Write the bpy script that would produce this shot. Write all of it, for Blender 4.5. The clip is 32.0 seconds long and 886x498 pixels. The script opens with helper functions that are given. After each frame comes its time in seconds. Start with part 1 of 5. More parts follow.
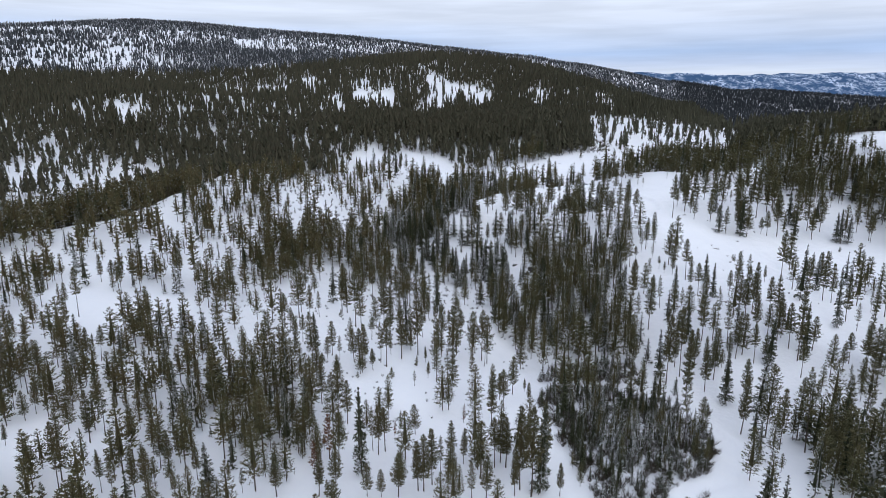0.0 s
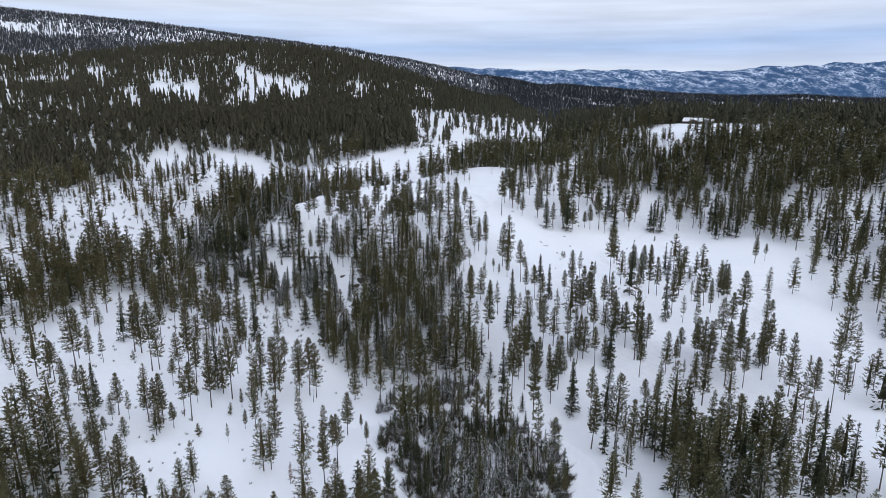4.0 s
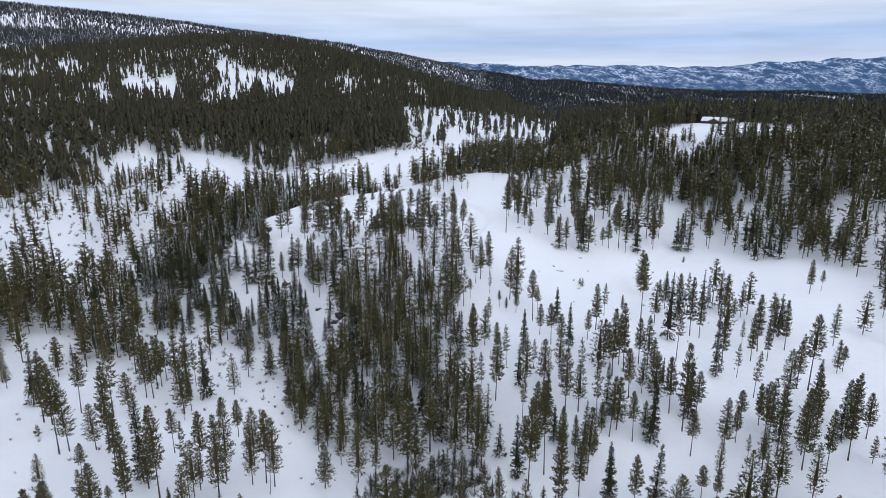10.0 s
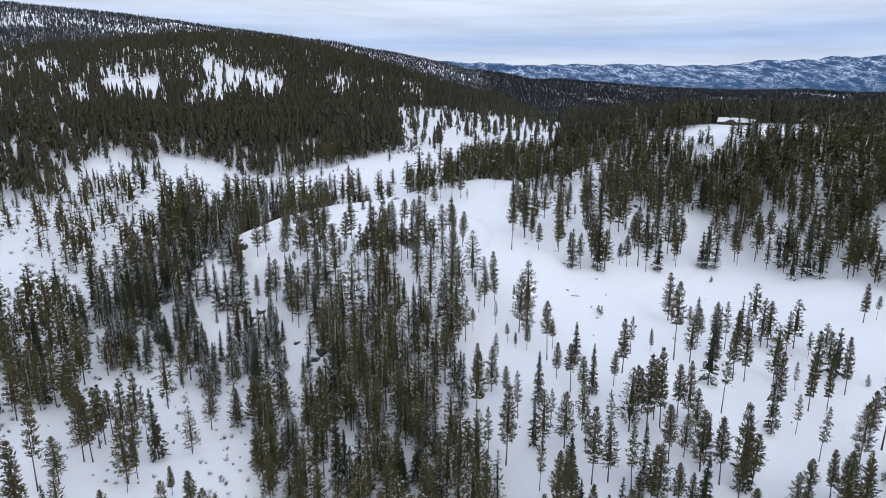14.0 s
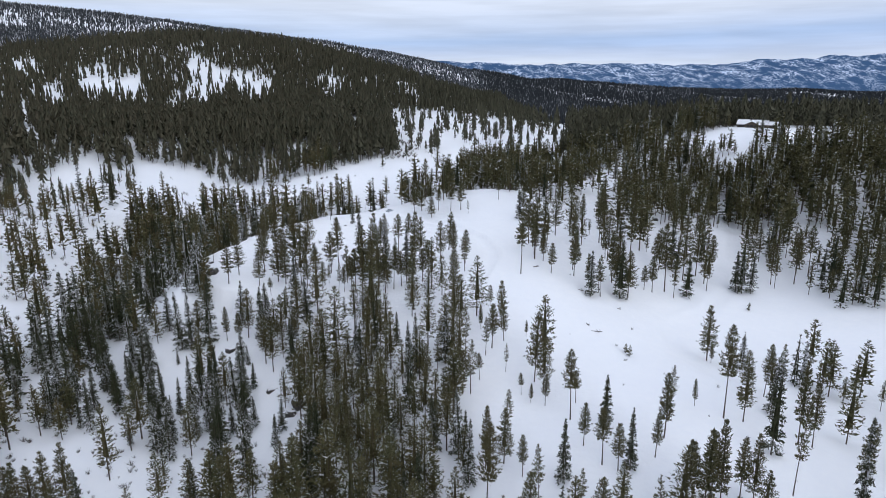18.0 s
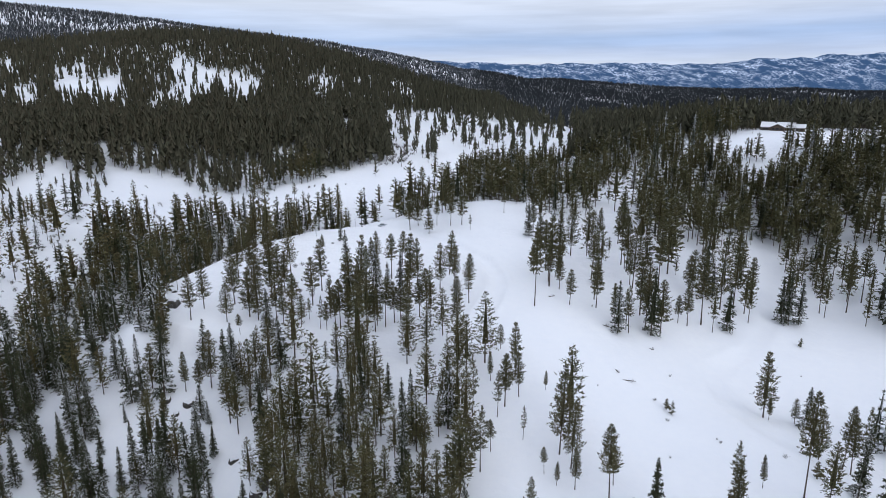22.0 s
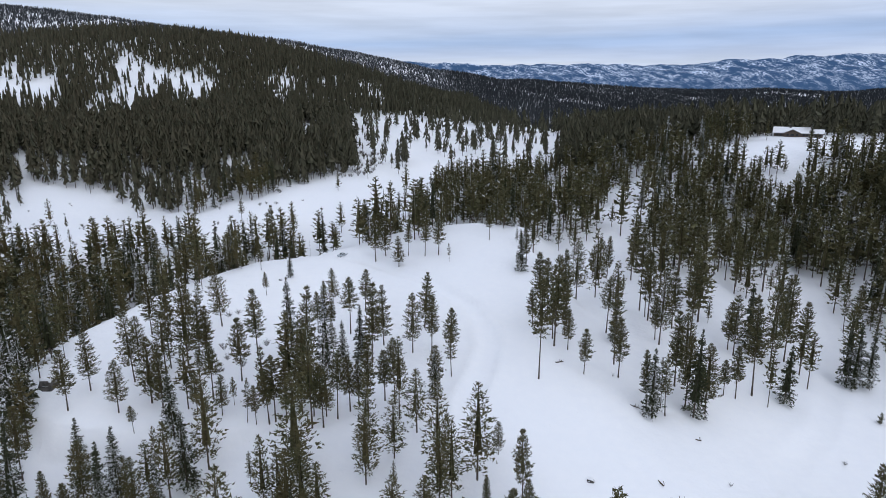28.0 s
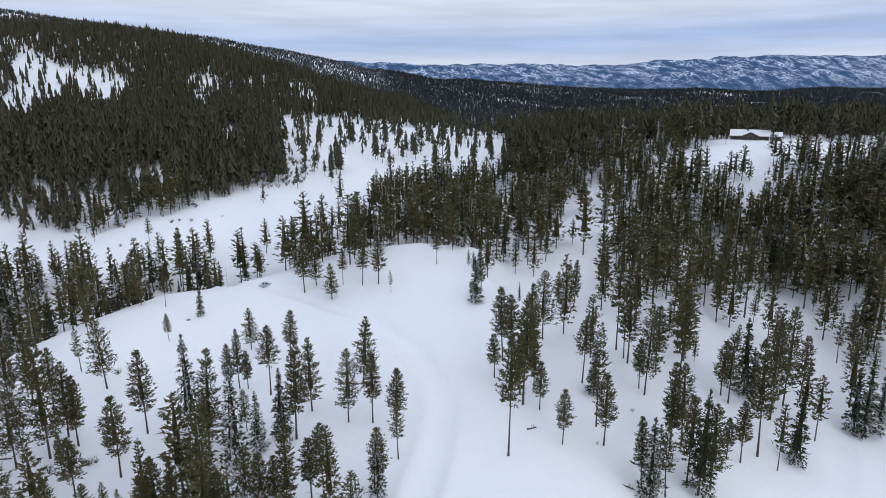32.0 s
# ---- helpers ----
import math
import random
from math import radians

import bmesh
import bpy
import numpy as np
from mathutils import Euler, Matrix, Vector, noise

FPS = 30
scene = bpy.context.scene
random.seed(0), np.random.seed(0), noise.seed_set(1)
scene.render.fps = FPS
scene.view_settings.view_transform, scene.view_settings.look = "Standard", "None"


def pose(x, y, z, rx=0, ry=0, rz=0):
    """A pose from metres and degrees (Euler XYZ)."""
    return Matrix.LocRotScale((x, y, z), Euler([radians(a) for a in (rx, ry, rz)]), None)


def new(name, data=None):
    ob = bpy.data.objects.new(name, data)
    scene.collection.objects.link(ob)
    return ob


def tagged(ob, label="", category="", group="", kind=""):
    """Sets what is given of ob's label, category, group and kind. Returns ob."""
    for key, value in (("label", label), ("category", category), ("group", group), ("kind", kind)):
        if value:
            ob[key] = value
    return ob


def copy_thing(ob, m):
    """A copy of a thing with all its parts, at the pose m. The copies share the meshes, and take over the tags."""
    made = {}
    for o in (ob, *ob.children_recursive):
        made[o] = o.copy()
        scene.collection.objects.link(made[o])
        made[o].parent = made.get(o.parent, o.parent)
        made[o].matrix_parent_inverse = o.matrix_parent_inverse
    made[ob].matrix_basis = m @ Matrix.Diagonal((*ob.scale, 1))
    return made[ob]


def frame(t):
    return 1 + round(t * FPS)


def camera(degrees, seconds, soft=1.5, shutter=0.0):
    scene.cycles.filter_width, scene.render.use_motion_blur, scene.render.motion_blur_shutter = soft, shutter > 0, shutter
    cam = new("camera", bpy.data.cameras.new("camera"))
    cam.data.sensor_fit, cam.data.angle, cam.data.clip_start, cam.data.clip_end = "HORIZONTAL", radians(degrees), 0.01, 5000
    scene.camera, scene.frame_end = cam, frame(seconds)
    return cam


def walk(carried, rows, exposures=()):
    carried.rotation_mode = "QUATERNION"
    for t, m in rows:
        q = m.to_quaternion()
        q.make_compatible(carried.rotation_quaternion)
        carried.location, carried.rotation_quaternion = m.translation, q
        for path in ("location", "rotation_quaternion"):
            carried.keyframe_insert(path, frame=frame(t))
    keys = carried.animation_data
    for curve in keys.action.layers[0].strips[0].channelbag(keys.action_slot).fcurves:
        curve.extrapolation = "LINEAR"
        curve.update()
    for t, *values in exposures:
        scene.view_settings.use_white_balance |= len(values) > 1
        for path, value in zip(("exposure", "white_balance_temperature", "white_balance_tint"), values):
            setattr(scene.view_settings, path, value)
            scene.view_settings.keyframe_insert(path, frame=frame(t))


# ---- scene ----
cam = camera(69.350, 32.0, 0.85)


def view(x, y, z, yaw, pitch, roll):
    return pose(x, y, z, 90 + pitch, 0, yaw) @ pose(0, 0, 0, 0, 0, roll)


walk(cam, [
    (0, view(-0.00, -0.00, 100.00, 16.421, -13.381, -0.066)),
    (0.5, view(-1.00, 4.43, 100.09, 13.460, -13.451, -0.071)),
    (1, view(-1.92, 8.79, 100.21, 10.464, -13.533, -0.014)),
    (1.5, view(-2.75, 13.16, 100.28, 7.457, -13.609, 0.028)),
    (2, view(-3.41, 17.65, 100.32, 4.881, -13.676, 0.068)),
    (2.5, view(-3.90, 22.18, 100.37, 2.645, -13.741, 0.112)),
    (3, view(-4.26, 26.84, 100.44, 1.049, -13.807, 0.153)),
    (3.5, view(-4.57, 31.65, 100.45, 0.807, -13.867, 0.177)),
    (5.5, view(-5.13, 51.89, 100.63, 0.607, -14.055, 0.211)),
    (6, view(-5.24, 57.13, 100.67, 0.562, -14.088, 0.227)),
    (7, view(-5.47, 67.70, 100.72, 0.483, -14.145, 0.230)),
    (8, view(-5.79, 78.76, 100.81, 0.397, -14.195, 0.228)),
    (9, view(-6.02, 90.11, 100.78, 0.319, -14.248, 0.237)),
    (10, view(-6.22, 100.96, 100.95, 0.245, -14.297, 0.254)),
    (11, view(-6.51, 111.84, 100.99, 0.174, -14.332, 0.192)),
    (12, view(-6.64, 123.03, 100.95, 0.089, -14.356, 0.166)),
    (13, view(-6.80, 134.11, 100.80, -0.000, -14.350, 0.138)),
    (14, view(-6.98, 145.09, 100.52, -0.063, -14.332, 0.100)),
    (14.5, view(-7.08, 150.67, 100.49, -0.100, -14.323, 0.084)),
    (16.5, view(-7.77, 173.02, 100.80, -0.285, -14.366, 0.060)),
    (17, view(-7.95, 178.54, 100.76, -0.324, -14.361, 0.021)),
    (18, view(-8.24, 189.74, 100.68, -0.414, -14.342, -0.013)),
    (19, view(-8.57, 200.86, 100.69, -0.506, -14.337, -0.068)),
    (20, view(-8.82, 211.86, 100.79, -0.560, -14.343, -0.121)),
    (21, view(-9.15, 223.02, 100.79, -0.648, -14.344, -0.143)),
    (22, view(-9.33, 234.27, 100.65, -0.734, -14.332, -0.148)),
    (22.5, view(-9.40, 239.77, 100.62, -0.833, -14.326, -0.158)),
    (23, view(-9.33, 245.30, 100.57, -1.217, -14.315, -0.139)),
    (23.5, view(-9.28, 250.79, 100.46, -1.684, -14.294, -0.139)),
    (24, view(-9.21, 256.16, 100.41, -2.137, -14.273, -0.132)),
    (24.5, view(-9.08, 261.52, 100.44, -2.569, -14.256, -0.155)),
    (25, view(-8.90, 266.89, 100.42, -2.929, -14.249, -0.181)),
    (25.5, view(-8.71, 272.21, 100.37, -2.982, -14.246, -0.195)),
    (27.5, view(-8.23, 294.07, 100.45, -3.150, -14.234, -0.224)),
    (28, view(-8.12, 299.61, 100.42, -3.184, -14.239, -0.219)),
    (28.5, view(-7.94, 305.06, 100.50, -3.339, -14.248, -0.204)),
    (29, view(-7.77, 310.52, 100.51, -3.603, -14.244, -0.215)),
    (29.5, view(-7.52, 315.83, 100.44, -4.017, -14.228, -0.240)),
    (30, view(-7.22, 321.12, 100.45, -4.825, -14.231, -0.224)),
    (30.5, view(-6.99, 326.26, 100.52, -5.936, -14.235, -0.227)),
    (31, view(-6.60, 331.40, 100.60, -6.843, -14.244, -0.210)),
    (31.5, view(-6.11, 336.56, 100.69, -7.697, -14.258, -0.219)),
    (32, view(-5.64, 341.59, 100.79, -8.695, -14.287, -0.197)),
], exposures=[(0, 0.1), (19, 0.08), (25, 0.01), (32, -0.03)])

# ---- world, light ----
world = bpy.data.worlds.new("overcast_sky")
scene.world = world
world.use_nodes = True
SUN_ELEV, SUN_AZ = radians(34), radians(150)


def build_world():
    nt = world.node_tree
    nt.nodes.clear()
    N, L = nt.nodes.new, nt.links.new
    out = N("ShaderNodeOutputWorld")
    bg = N("ShaderNodeBackground")
    bg.inputs["Strength"].default_value = SKY_STRENGTH
    sky = N("ShaderNodeTexSky")
    sky.sky_type = "NISHITA"
    sky.sun_disc = False
    sky.sun_elevation, sky.sun_rotation = SUN_ELEV, SUN_AZ
    tc = N("ShaderNodeTexCoord")
    sep = N("ShaderNodeSeparateXYZ")
    L(tc.outputs["Generated"], sep.inputs[0])
    # long flat cloud banks: noise stretched along the horizon
    mp = N("ShaderNodeMapping")
    mp.inputs["Scale"].default_value = (1.6, 1.6, 16.0)
    L(tc.outputs["Generated"], mp.inputs[0])
    nz = N("ShaderNodeTexNoise")
    nz.inputs["Scale"].default_value = 1.3
    nz.inputs["Detail"].default_value = 5
    nz.inputs["Roughness"].default_value = 0.5
    L(mp.outputs[0], nz.inputs["Vector"])
    m1 = N("ShaderNodeMath")
    m1.operation = "MULTIPLY_ADD"
    L(nz.outputs[0], m1.inputs[0])
    m1.inputs[1].default_value = 0.05
    L(sep.outputs[2], m1.inputs[2])
    ramp = N("ShaderNodeValToRGB")
    cr = ramp.color_ramp
    cr.elements[0].position, cr.elements[0].color = 0.0, (0.58, 0.66, 0.82, 1)
    cr.elements[1].position, cr.elements[1].color = 1.0, (0.70, 0.76, 0.90, 1)
    for p, c in SKY_STOPS:
        e = cr.elements.new(p)
        e.color = (*c, 1)
    L(m1.outputs[0], ramp.inputs[0])
    mp2 = N("ShaderNodeMapping")
    mp2.inputs["Scale"].default_value = (2.2, 2.2, 30.0)
    L(tc.outputs["Generated"], mp2.inputs[0])
    n2 = N("ShaderNodeTexNoise")
    n2.inputs["Scale"].default_value = 2.6
    n2.inputs["Detail"].default_value = 6
    L(mp2.outputs[0], n2.inputs["Vector"])
    r2 = N("ShaderNodeMapRange")
    r2.inputs[1].default_value, r2.inputs[2].default_value = 0.35, 0.65
    r2.inputs[3].default_value, r2.inputs[4].default_value = 0.90, 1.06
    L(n2.outputs[0], r2.inputs[0])
    mul = N("ShaderNodeVectorMath")
    mul.operation = "SCALE"
    L(ramp.outputs[0], mul.inputs[0])
    L(r2.outputs[0], mul.inputs["Scale"])
    dim = N("ShaderNodeVectorMath")
    dim.operation = "SCALE"
    L(sky.outputs[0], dim.inputs[0])
    dim.inputs["Scale"].default_value = 0.1
    mix = N("ShaderNodeMix")
    mix.data_type = "RGBA"
    mix.inputs["Factor"].default_value = 0.92
    L(dim.outputs[0], mix.inputs["A"])
    L(mul.outputs[0], mix.inputs["B"])
    L(mix.outputs["Result"], bg.inputs[0])
    L(bg.outputs[0], out.inputs[0])


SKY_STRENGTH = 1.17
# cloud colour against height above the horizon: pale rim, blue-grey bank, pale deck
SKY_STOPS = ((0.055, (0.57, 0.64, 0.78)), (0.070, (0.46, 0.55, 0.76)), (0.088, (0.34, 0.46, 0.71)), (0.106, (0.46, 0.55, 0.75)), (0.135, (0.57, 0.63, 0.77)), (0.19, (0.66, 0.72, 0.85)))
build_world()
sun = new("sun", bpy.data.lights.new("sun", "SUN"))
sun.data.energy, sun.data.angle, sun.data.color = 0.55, radians(50), (1.0, 0.985, 0.96)
sun.rotation_euler = (math.pi / 2 - SUN_ELEV, 0, -SUN_AZ + math.pi)

# ---- materials ----


def material(name, rough=0.9):
    m = bpy.data.materials.new(name)
    m.use_nodes = True
    b = m.node_tree.nodes["Principled BSDF"]
    b.inputs["Roughness"].default_value = rough
    return m, m.node_tree, b


def noise_node(nt, scale, detail=3, vec=None, rough=0.55):
    n = nt.nodes.new("ShaderNodeTexNoise")
    n.inputs["Scale"].default_value, n.inputs["Detail"].default_value, n.inputs["Roughness"].default_value = scale, detail, rough
    if vec is not None:
        nt.links.new(vec, n.inputs["Vector"])
    return n.outputs[0]


def ranged(nt, val, a, b, c=0.0, d=1.0):
    n = nt.nodes.new("ShaderNodeMapRange")
    for i, v in enumerate((a, b, c, d)):
        n.inputs[i + 1].default_value = v
    nt.links.new(val, n.inputs[0])
    return n.outputs[0]


def mixed(nt, fac, a, b):
    n = nt.nodes.new("ShaderNodeMix")
    n.data_type = "RGBA"
    nt.links.new(fac, n.inputs["Factor"])
    for s, v in (("A", a), ("B", b)):
        if isinstance(v, tuple):
            n.inputs[s].default_value = (*v, 1)
        else:
            nt.links.new(v, n.inputs[s])
    return n.outputs["Result"]


def times(nt, a, b):
    n = nt.nodes.new("ShaderNodeMath")
    n.operation = "MULTIPLY"
    for i, v in enumerate((a, b)):
        if isinstance(v, float):
            n.inputs[i].default_value = v
        else:
            nt.links.new(v, n.inputs[i])
    return n.outputs[0]


def bump(nt, bsdf, h, strength, dist):
    n = nt.nodes.new("ShaderNodeBump")
    n.inputs["Strength"].default_value, n.inputs["Distance"].default_value = strength, dist
    nt.links.new(h, n.inputs["Height"])
    nt.links.new(n.outputs[0], bsdf.inputs["Normal"])


def geo(nt):
    return nt.nodes.new("ShaderNodeNewGeometry")


def needles(name, dark, light, brown, snow):
    """Conifer foliage: tint by tree (slow noise over the ground) and by spray, snow caught on the upper sprays."""
    m, nt, b = material(name, 0.75)
    g = geo(nt)
    tree = ranged(nt, noise_node(nt, 0.16, 2, g.outputs["Position"]), 0.35, 0.65)
    spray = g.outputs["Random Per Island"]
    c = mixed(nt, spray, dark, light)
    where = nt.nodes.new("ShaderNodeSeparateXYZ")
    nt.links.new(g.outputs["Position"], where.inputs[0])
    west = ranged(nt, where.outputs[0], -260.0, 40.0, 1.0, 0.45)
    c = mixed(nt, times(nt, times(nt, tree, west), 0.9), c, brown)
    if snow > 0:
        n1 = ranged(nt, spray, 0.98 - snow * 0.75, 1.0 - snow * 0.75)
        n2 = ranged(nt, noise_node(nt, 0.045, 2, g.outputs["Position"]), 0.42, 0.62)
        n3 = ranged(nt, noise_node(nt, 1.3, 2, g.outputs["Position"]), 0.42, 0.48)
        c = mixed(nt, times(nt, times(nt, n1, n2), n3), c, (0.80, 0.81, 0.84))
    nt.links.new(c, b.inputs["Base Color"])
    b.inputs["Specular IOR Level"].default_value = 0.12
    return m


def plain(name, c1, c2, scale, rough=0.85, bump_s=0.0):
    m, nt, b = material(name, rough)
    tc = nt.nodes.new("ShaderNodeTexCoord").outputs["Object"]
    n = noise_node(nt, scale, 4, tc)
    nt.links.new(mixed(nt, ranged(nt, n, 0.35, 0.65), c1, c2), b.inputs["Base Color"])
    if bump_s:
        bump(nt, b, n, bump_s, 0.1)
    return m


def snow_ground():
    m, nt, b = material("snow", 0.6)
    g = geo(nt)
    p = g.outputs["Position"]
    big = ranged(nt, noise_node(nt, 0.012, 3, p), 0.35, 0.65)
    fine = ranged(nt, noise_node(nt, 0.35, 5, p, 0.65), 0.3, 0.7)
    c = mixed(nt, big, (0.85, 0.87, 0.91), (0.91, 0.92, 0.94))
    c = mixed(nt, times(nt, fine, 0.35), c, (0.81, 0.84, 0.90))
    # twigs, grass tips and litter showing through
    spots = ranged(nt, noise_node(nt, 0.9, 4, p, 0.7), 0.68, 0.76)
    area = ranged(nt, noise_node(nt, 0.03, 3, p), 0.52, 0.66)
    c = mixed(nt, times(nt, times(nt, spots, area), 0.55), c, (0.16, 0.14, 0.11))
    nt.links.new(c, b.inputs["Base Color"])
    bump(nt, b, noise_node(nt, 0.22, 6, p, 0.6), 0.5, 0.8)
    b.inputs["Specular IOR Level"].default_value = 0.2
    return m


def hazed_range():
    """Distant timbered mountains with snowfields and bare ribs; the blue of the haze is painted into the base colour.
    """
    m, nt, b = material("distant_range_hazed", 1.0)
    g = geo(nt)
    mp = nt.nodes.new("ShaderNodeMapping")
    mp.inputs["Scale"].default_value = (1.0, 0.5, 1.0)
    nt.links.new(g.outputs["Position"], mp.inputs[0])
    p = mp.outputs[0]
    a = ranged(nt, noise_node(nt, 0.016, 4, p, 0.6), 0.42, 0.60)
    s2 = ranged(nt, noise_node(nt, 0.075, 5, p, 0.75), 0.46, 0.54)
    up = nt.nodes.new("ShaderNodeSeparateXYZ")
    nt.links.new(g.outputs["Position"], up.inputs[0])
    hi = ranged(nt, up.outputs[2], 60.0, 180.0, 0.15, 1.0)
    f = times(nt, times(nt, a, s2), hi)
    # timber and snow colours both carry the haze tint
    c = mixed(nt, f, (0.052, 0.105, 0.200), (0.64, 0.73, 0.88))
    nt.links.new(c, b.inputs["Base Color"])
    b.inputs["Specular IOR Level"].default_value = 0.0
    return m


M_SNOW = snow_ground()
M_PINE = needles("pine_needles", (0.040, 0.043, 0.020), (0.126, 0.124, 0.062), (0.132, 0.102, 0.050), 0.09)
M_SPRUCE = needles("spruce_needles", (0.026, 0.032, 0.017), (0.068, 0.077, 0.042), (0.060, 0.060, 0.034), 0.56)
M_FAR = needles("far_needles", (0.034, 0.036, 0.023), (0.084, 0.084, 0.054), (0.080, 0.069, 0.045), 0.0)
# mountain timber: distance haze mixed into the needle colours as blue-grey
M_MOUNT_HAZE = needles("mountain_needles_hazed", (0.034, 0.042, 0.050), (0.075, 0.085, 0.095), (0.060, 0.062, 0.064), 0.32)
# plain and foothill timber: dark needles with the far air's blue painted in
M_PLAIN_HAZE = needles("lowland_needles_hazed", (0.026, 0.031, 0.036), (0.052, 0.060, 0.068), (0.045, 0.047, 0.050), 0.1)
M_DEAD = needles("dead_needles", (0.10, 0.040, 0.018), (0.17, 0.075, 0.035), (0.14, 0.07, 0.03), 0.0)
M_BARK = plain("bark", (0.050, 0.038, 0.030), (0.12, 0.092, 0.072), 2.5, 0.9, 0.4)
M_TWIG = plain("bare_twigs", (0.085, 0.070, 0.058), (0.16, 0.13, 0.11), 1.2, 0.9)
M_ROCK = plain("rock", (0.030, 0.028, 0.027), (0.10, 0.092, 0.085), 0.9, 0.9, 0.6)
M_LOG = plain("log_wall", (0.058, 0.042, 0.031), (0.115, 0.082, 0.058), 1.5, 0.75, 0.3)
M_ROOFSNOW = plain("roof_snow", (0.80, 0.82, 0.86), (0.87, 0.88, 0.90), 0.6, 0.6, 0.2)
M_TRIM = plain("dark_trim", (0.05, 0.04, 0.03), (0.08, 0.065, 0.05), 2.0, 0.6)
M_GLASS, _nt, _b = material("window_glass", 0.08)
_b.inputs["Base Color"].default_value = (0.03, 0.035, 0.04, 1)
M_PAINT, _nt, _b = material("car_paint", 0.3)
_b.inputs["Base Color"].default_value = (0.42, 0.46, 0.50, 1)
_b.inputs["Metallic"].default_value = 0.4
M_TYRE = plain("tyre", (0.02, 0.02, 0.02), (0.035, 0.035, 0.035), 6.0, 0.9)
M_RANGE_HAZE = hazed_range()
M_LAMPGLASS, _nt, _b = material("lamp_glass", 0.15)
_b.inputs["Base Color"].default_value = (0.6, 0.62, 0.62, 1)

# ---- land ----
_lat = np.random.RandomState(7).rand(256, 256)


def vnoise(x, y, size, shift=0):
    """Smooth value noise, 0 to 1, over numpy arrays; size in metres."""
    u, v = x / size + 37.3 * shift, y / size + 11.7 * shift
    i, j = np.floor(u).astype(int), np.floor(v).astype(int)
    a, b = u - i, v - j
    a, b = a * a * (3 - 2 * a), b * b * (3 - 2 * b)
    i0, i1, j0, j1 = i % 256, (i + 1) % 256, j % 256, (j + 1) % 256
    return (_lat[i0, j0] * (1 - a) + _lat[i1, j0] * a) * (1 - b) + (_lat[i0, j1] * (1 - a) + _lat[i1, j1] * a) * b


def fnoise(x, y, size, octaves=4, shift=0):
    t, w, s = 0, 1.0, 0
    for k in range(octaves):
        t, s, w = t + w * vnoise(x, y, size / 2**k, shift + k), s + w, w * 0.5
    return t / s


# rises and hollows: x, y, spread, height
LAND_BASE = -34.3
VALLEY = (
    (270, 150, 75, -10.7),
    (70, 235, 45, 7.7),
    (70, 270, 45, -25.1),
    (-30, 300, 45, -18),
    (205, 300, 45, -16.6),
    (-200, 335, 45, -9.3),
    (-100, 335, 45, -8.6),
    (70, 335, 45, 10.5),
    (5, 370, 45, 2.5),
    (-100, 400, 45, -18),
    (-265, 435, 45, -8.2),
    (105, 435, 45, -12.8),
    (-300, 470, 45, 10.9),
    (-100, 470, 45, 13.2),
    (40, 310, 40, 3.8),
    (40, 355, 40, -4.4),
    (40, 400, 40, -3.7),
    (85, 265, 40, -1.9),
    (85, 310, 40, 1.8),
    (85, 400, 40, 2.3),
    (130, 265, 40, -1.0),
    (130, 310, 40, -1.8),
    (130, 355, 40, -6.1),
    (130, 400, 40, -1.8),
    (175, 310, 40, 1.3),
    (175, 355, 40, -0.8),
)
BENCH = (
    (-10, 490, 75, 16.1),
    (-65, 505, 45, -11.2),
    (-200, 505, 45, -17.6),
    (170, 505, 45, -19.6),
    (5, 540, 45, -7.6),
    (-200, 605, 45, -12.7),
    (170, 605, 45, -28.2),
    (5, 640, 45, 5.8),
    (155, 655, 75, 28.3),
    (-230, 670, 45, 28.2),
    (-65, 670, 45, -16.4),
    (-100, 705, 45, 9.8),
    (105, 705, 45, -30.6),
    (-240, 710, 75, -36.4),
    (-350, 770, 75, 23.4),
    (-125, 880, 75, 10.9),
    (-350, 940, 75, -10.8),
)
HILLSIDES = (
    (-20, 100, 130, -13.4),
    (470, 490, 130, -6.7),
    (-705, 580, 260, 14.1),
    (-505, 680, 130, -19.7),
    (465, 775, 260, 87.8),
    (-700, 880, 130, 40.4),
    (470, 880, 130, -34.9),
    (-20, 975, 130, -7.2),
    (-700, 1070, 130, -30.7),
    (-310, 1170, 130, -26.2),
    (-505, 1170, 130, 11.9),
    (-315, 1360, 260, 94.6),
    (-705, 1555, 260, 14.9),
)
MOUNTAINS = (
    (-3500, -500, 1200, 220.1),
    (1600, 150, 600, 73.9),
    (-2600, 2200, 1200, 326.2),
    (700, 2400, 600, -52.0),
    (600, 3200, 500, -22.0),
    (-2000, 2850, 600, 33.7),
    (-800, 3100, 1200, 244.2),
    (-200, 3300, 600, 28),
    (1600, 3300, 600, 24.3),
)



def landform(x, y):
    z = np.full(np.shape(x), LAND_BASE)
    for group in (VALLEY, BENCH, HILLSIDES, MOUNTAINS):
        for cx, cy, r, h in group:
            z = z + h * np.exp(-((x - cx) ** 2 + (y - cy) ** 2) / (2.0 * r * r))
    return z


ROADS = (((7, 440), (7, 458), (13, 473), (18, 493), (18, 510), (15, 531), (0, 562), (-19, 583), (-40, 605), (-60, 625)),
         ((120, 380), (96, 401), (87, 423), (88, 440), (98, 452), (113, 463), (132, 487), (147, 514), (165, 560)),
         ((10, 150), (24, 192), (37, 203), (41, 236), (27, 266), (4, 275), (-21, 275), (-44, 259)))


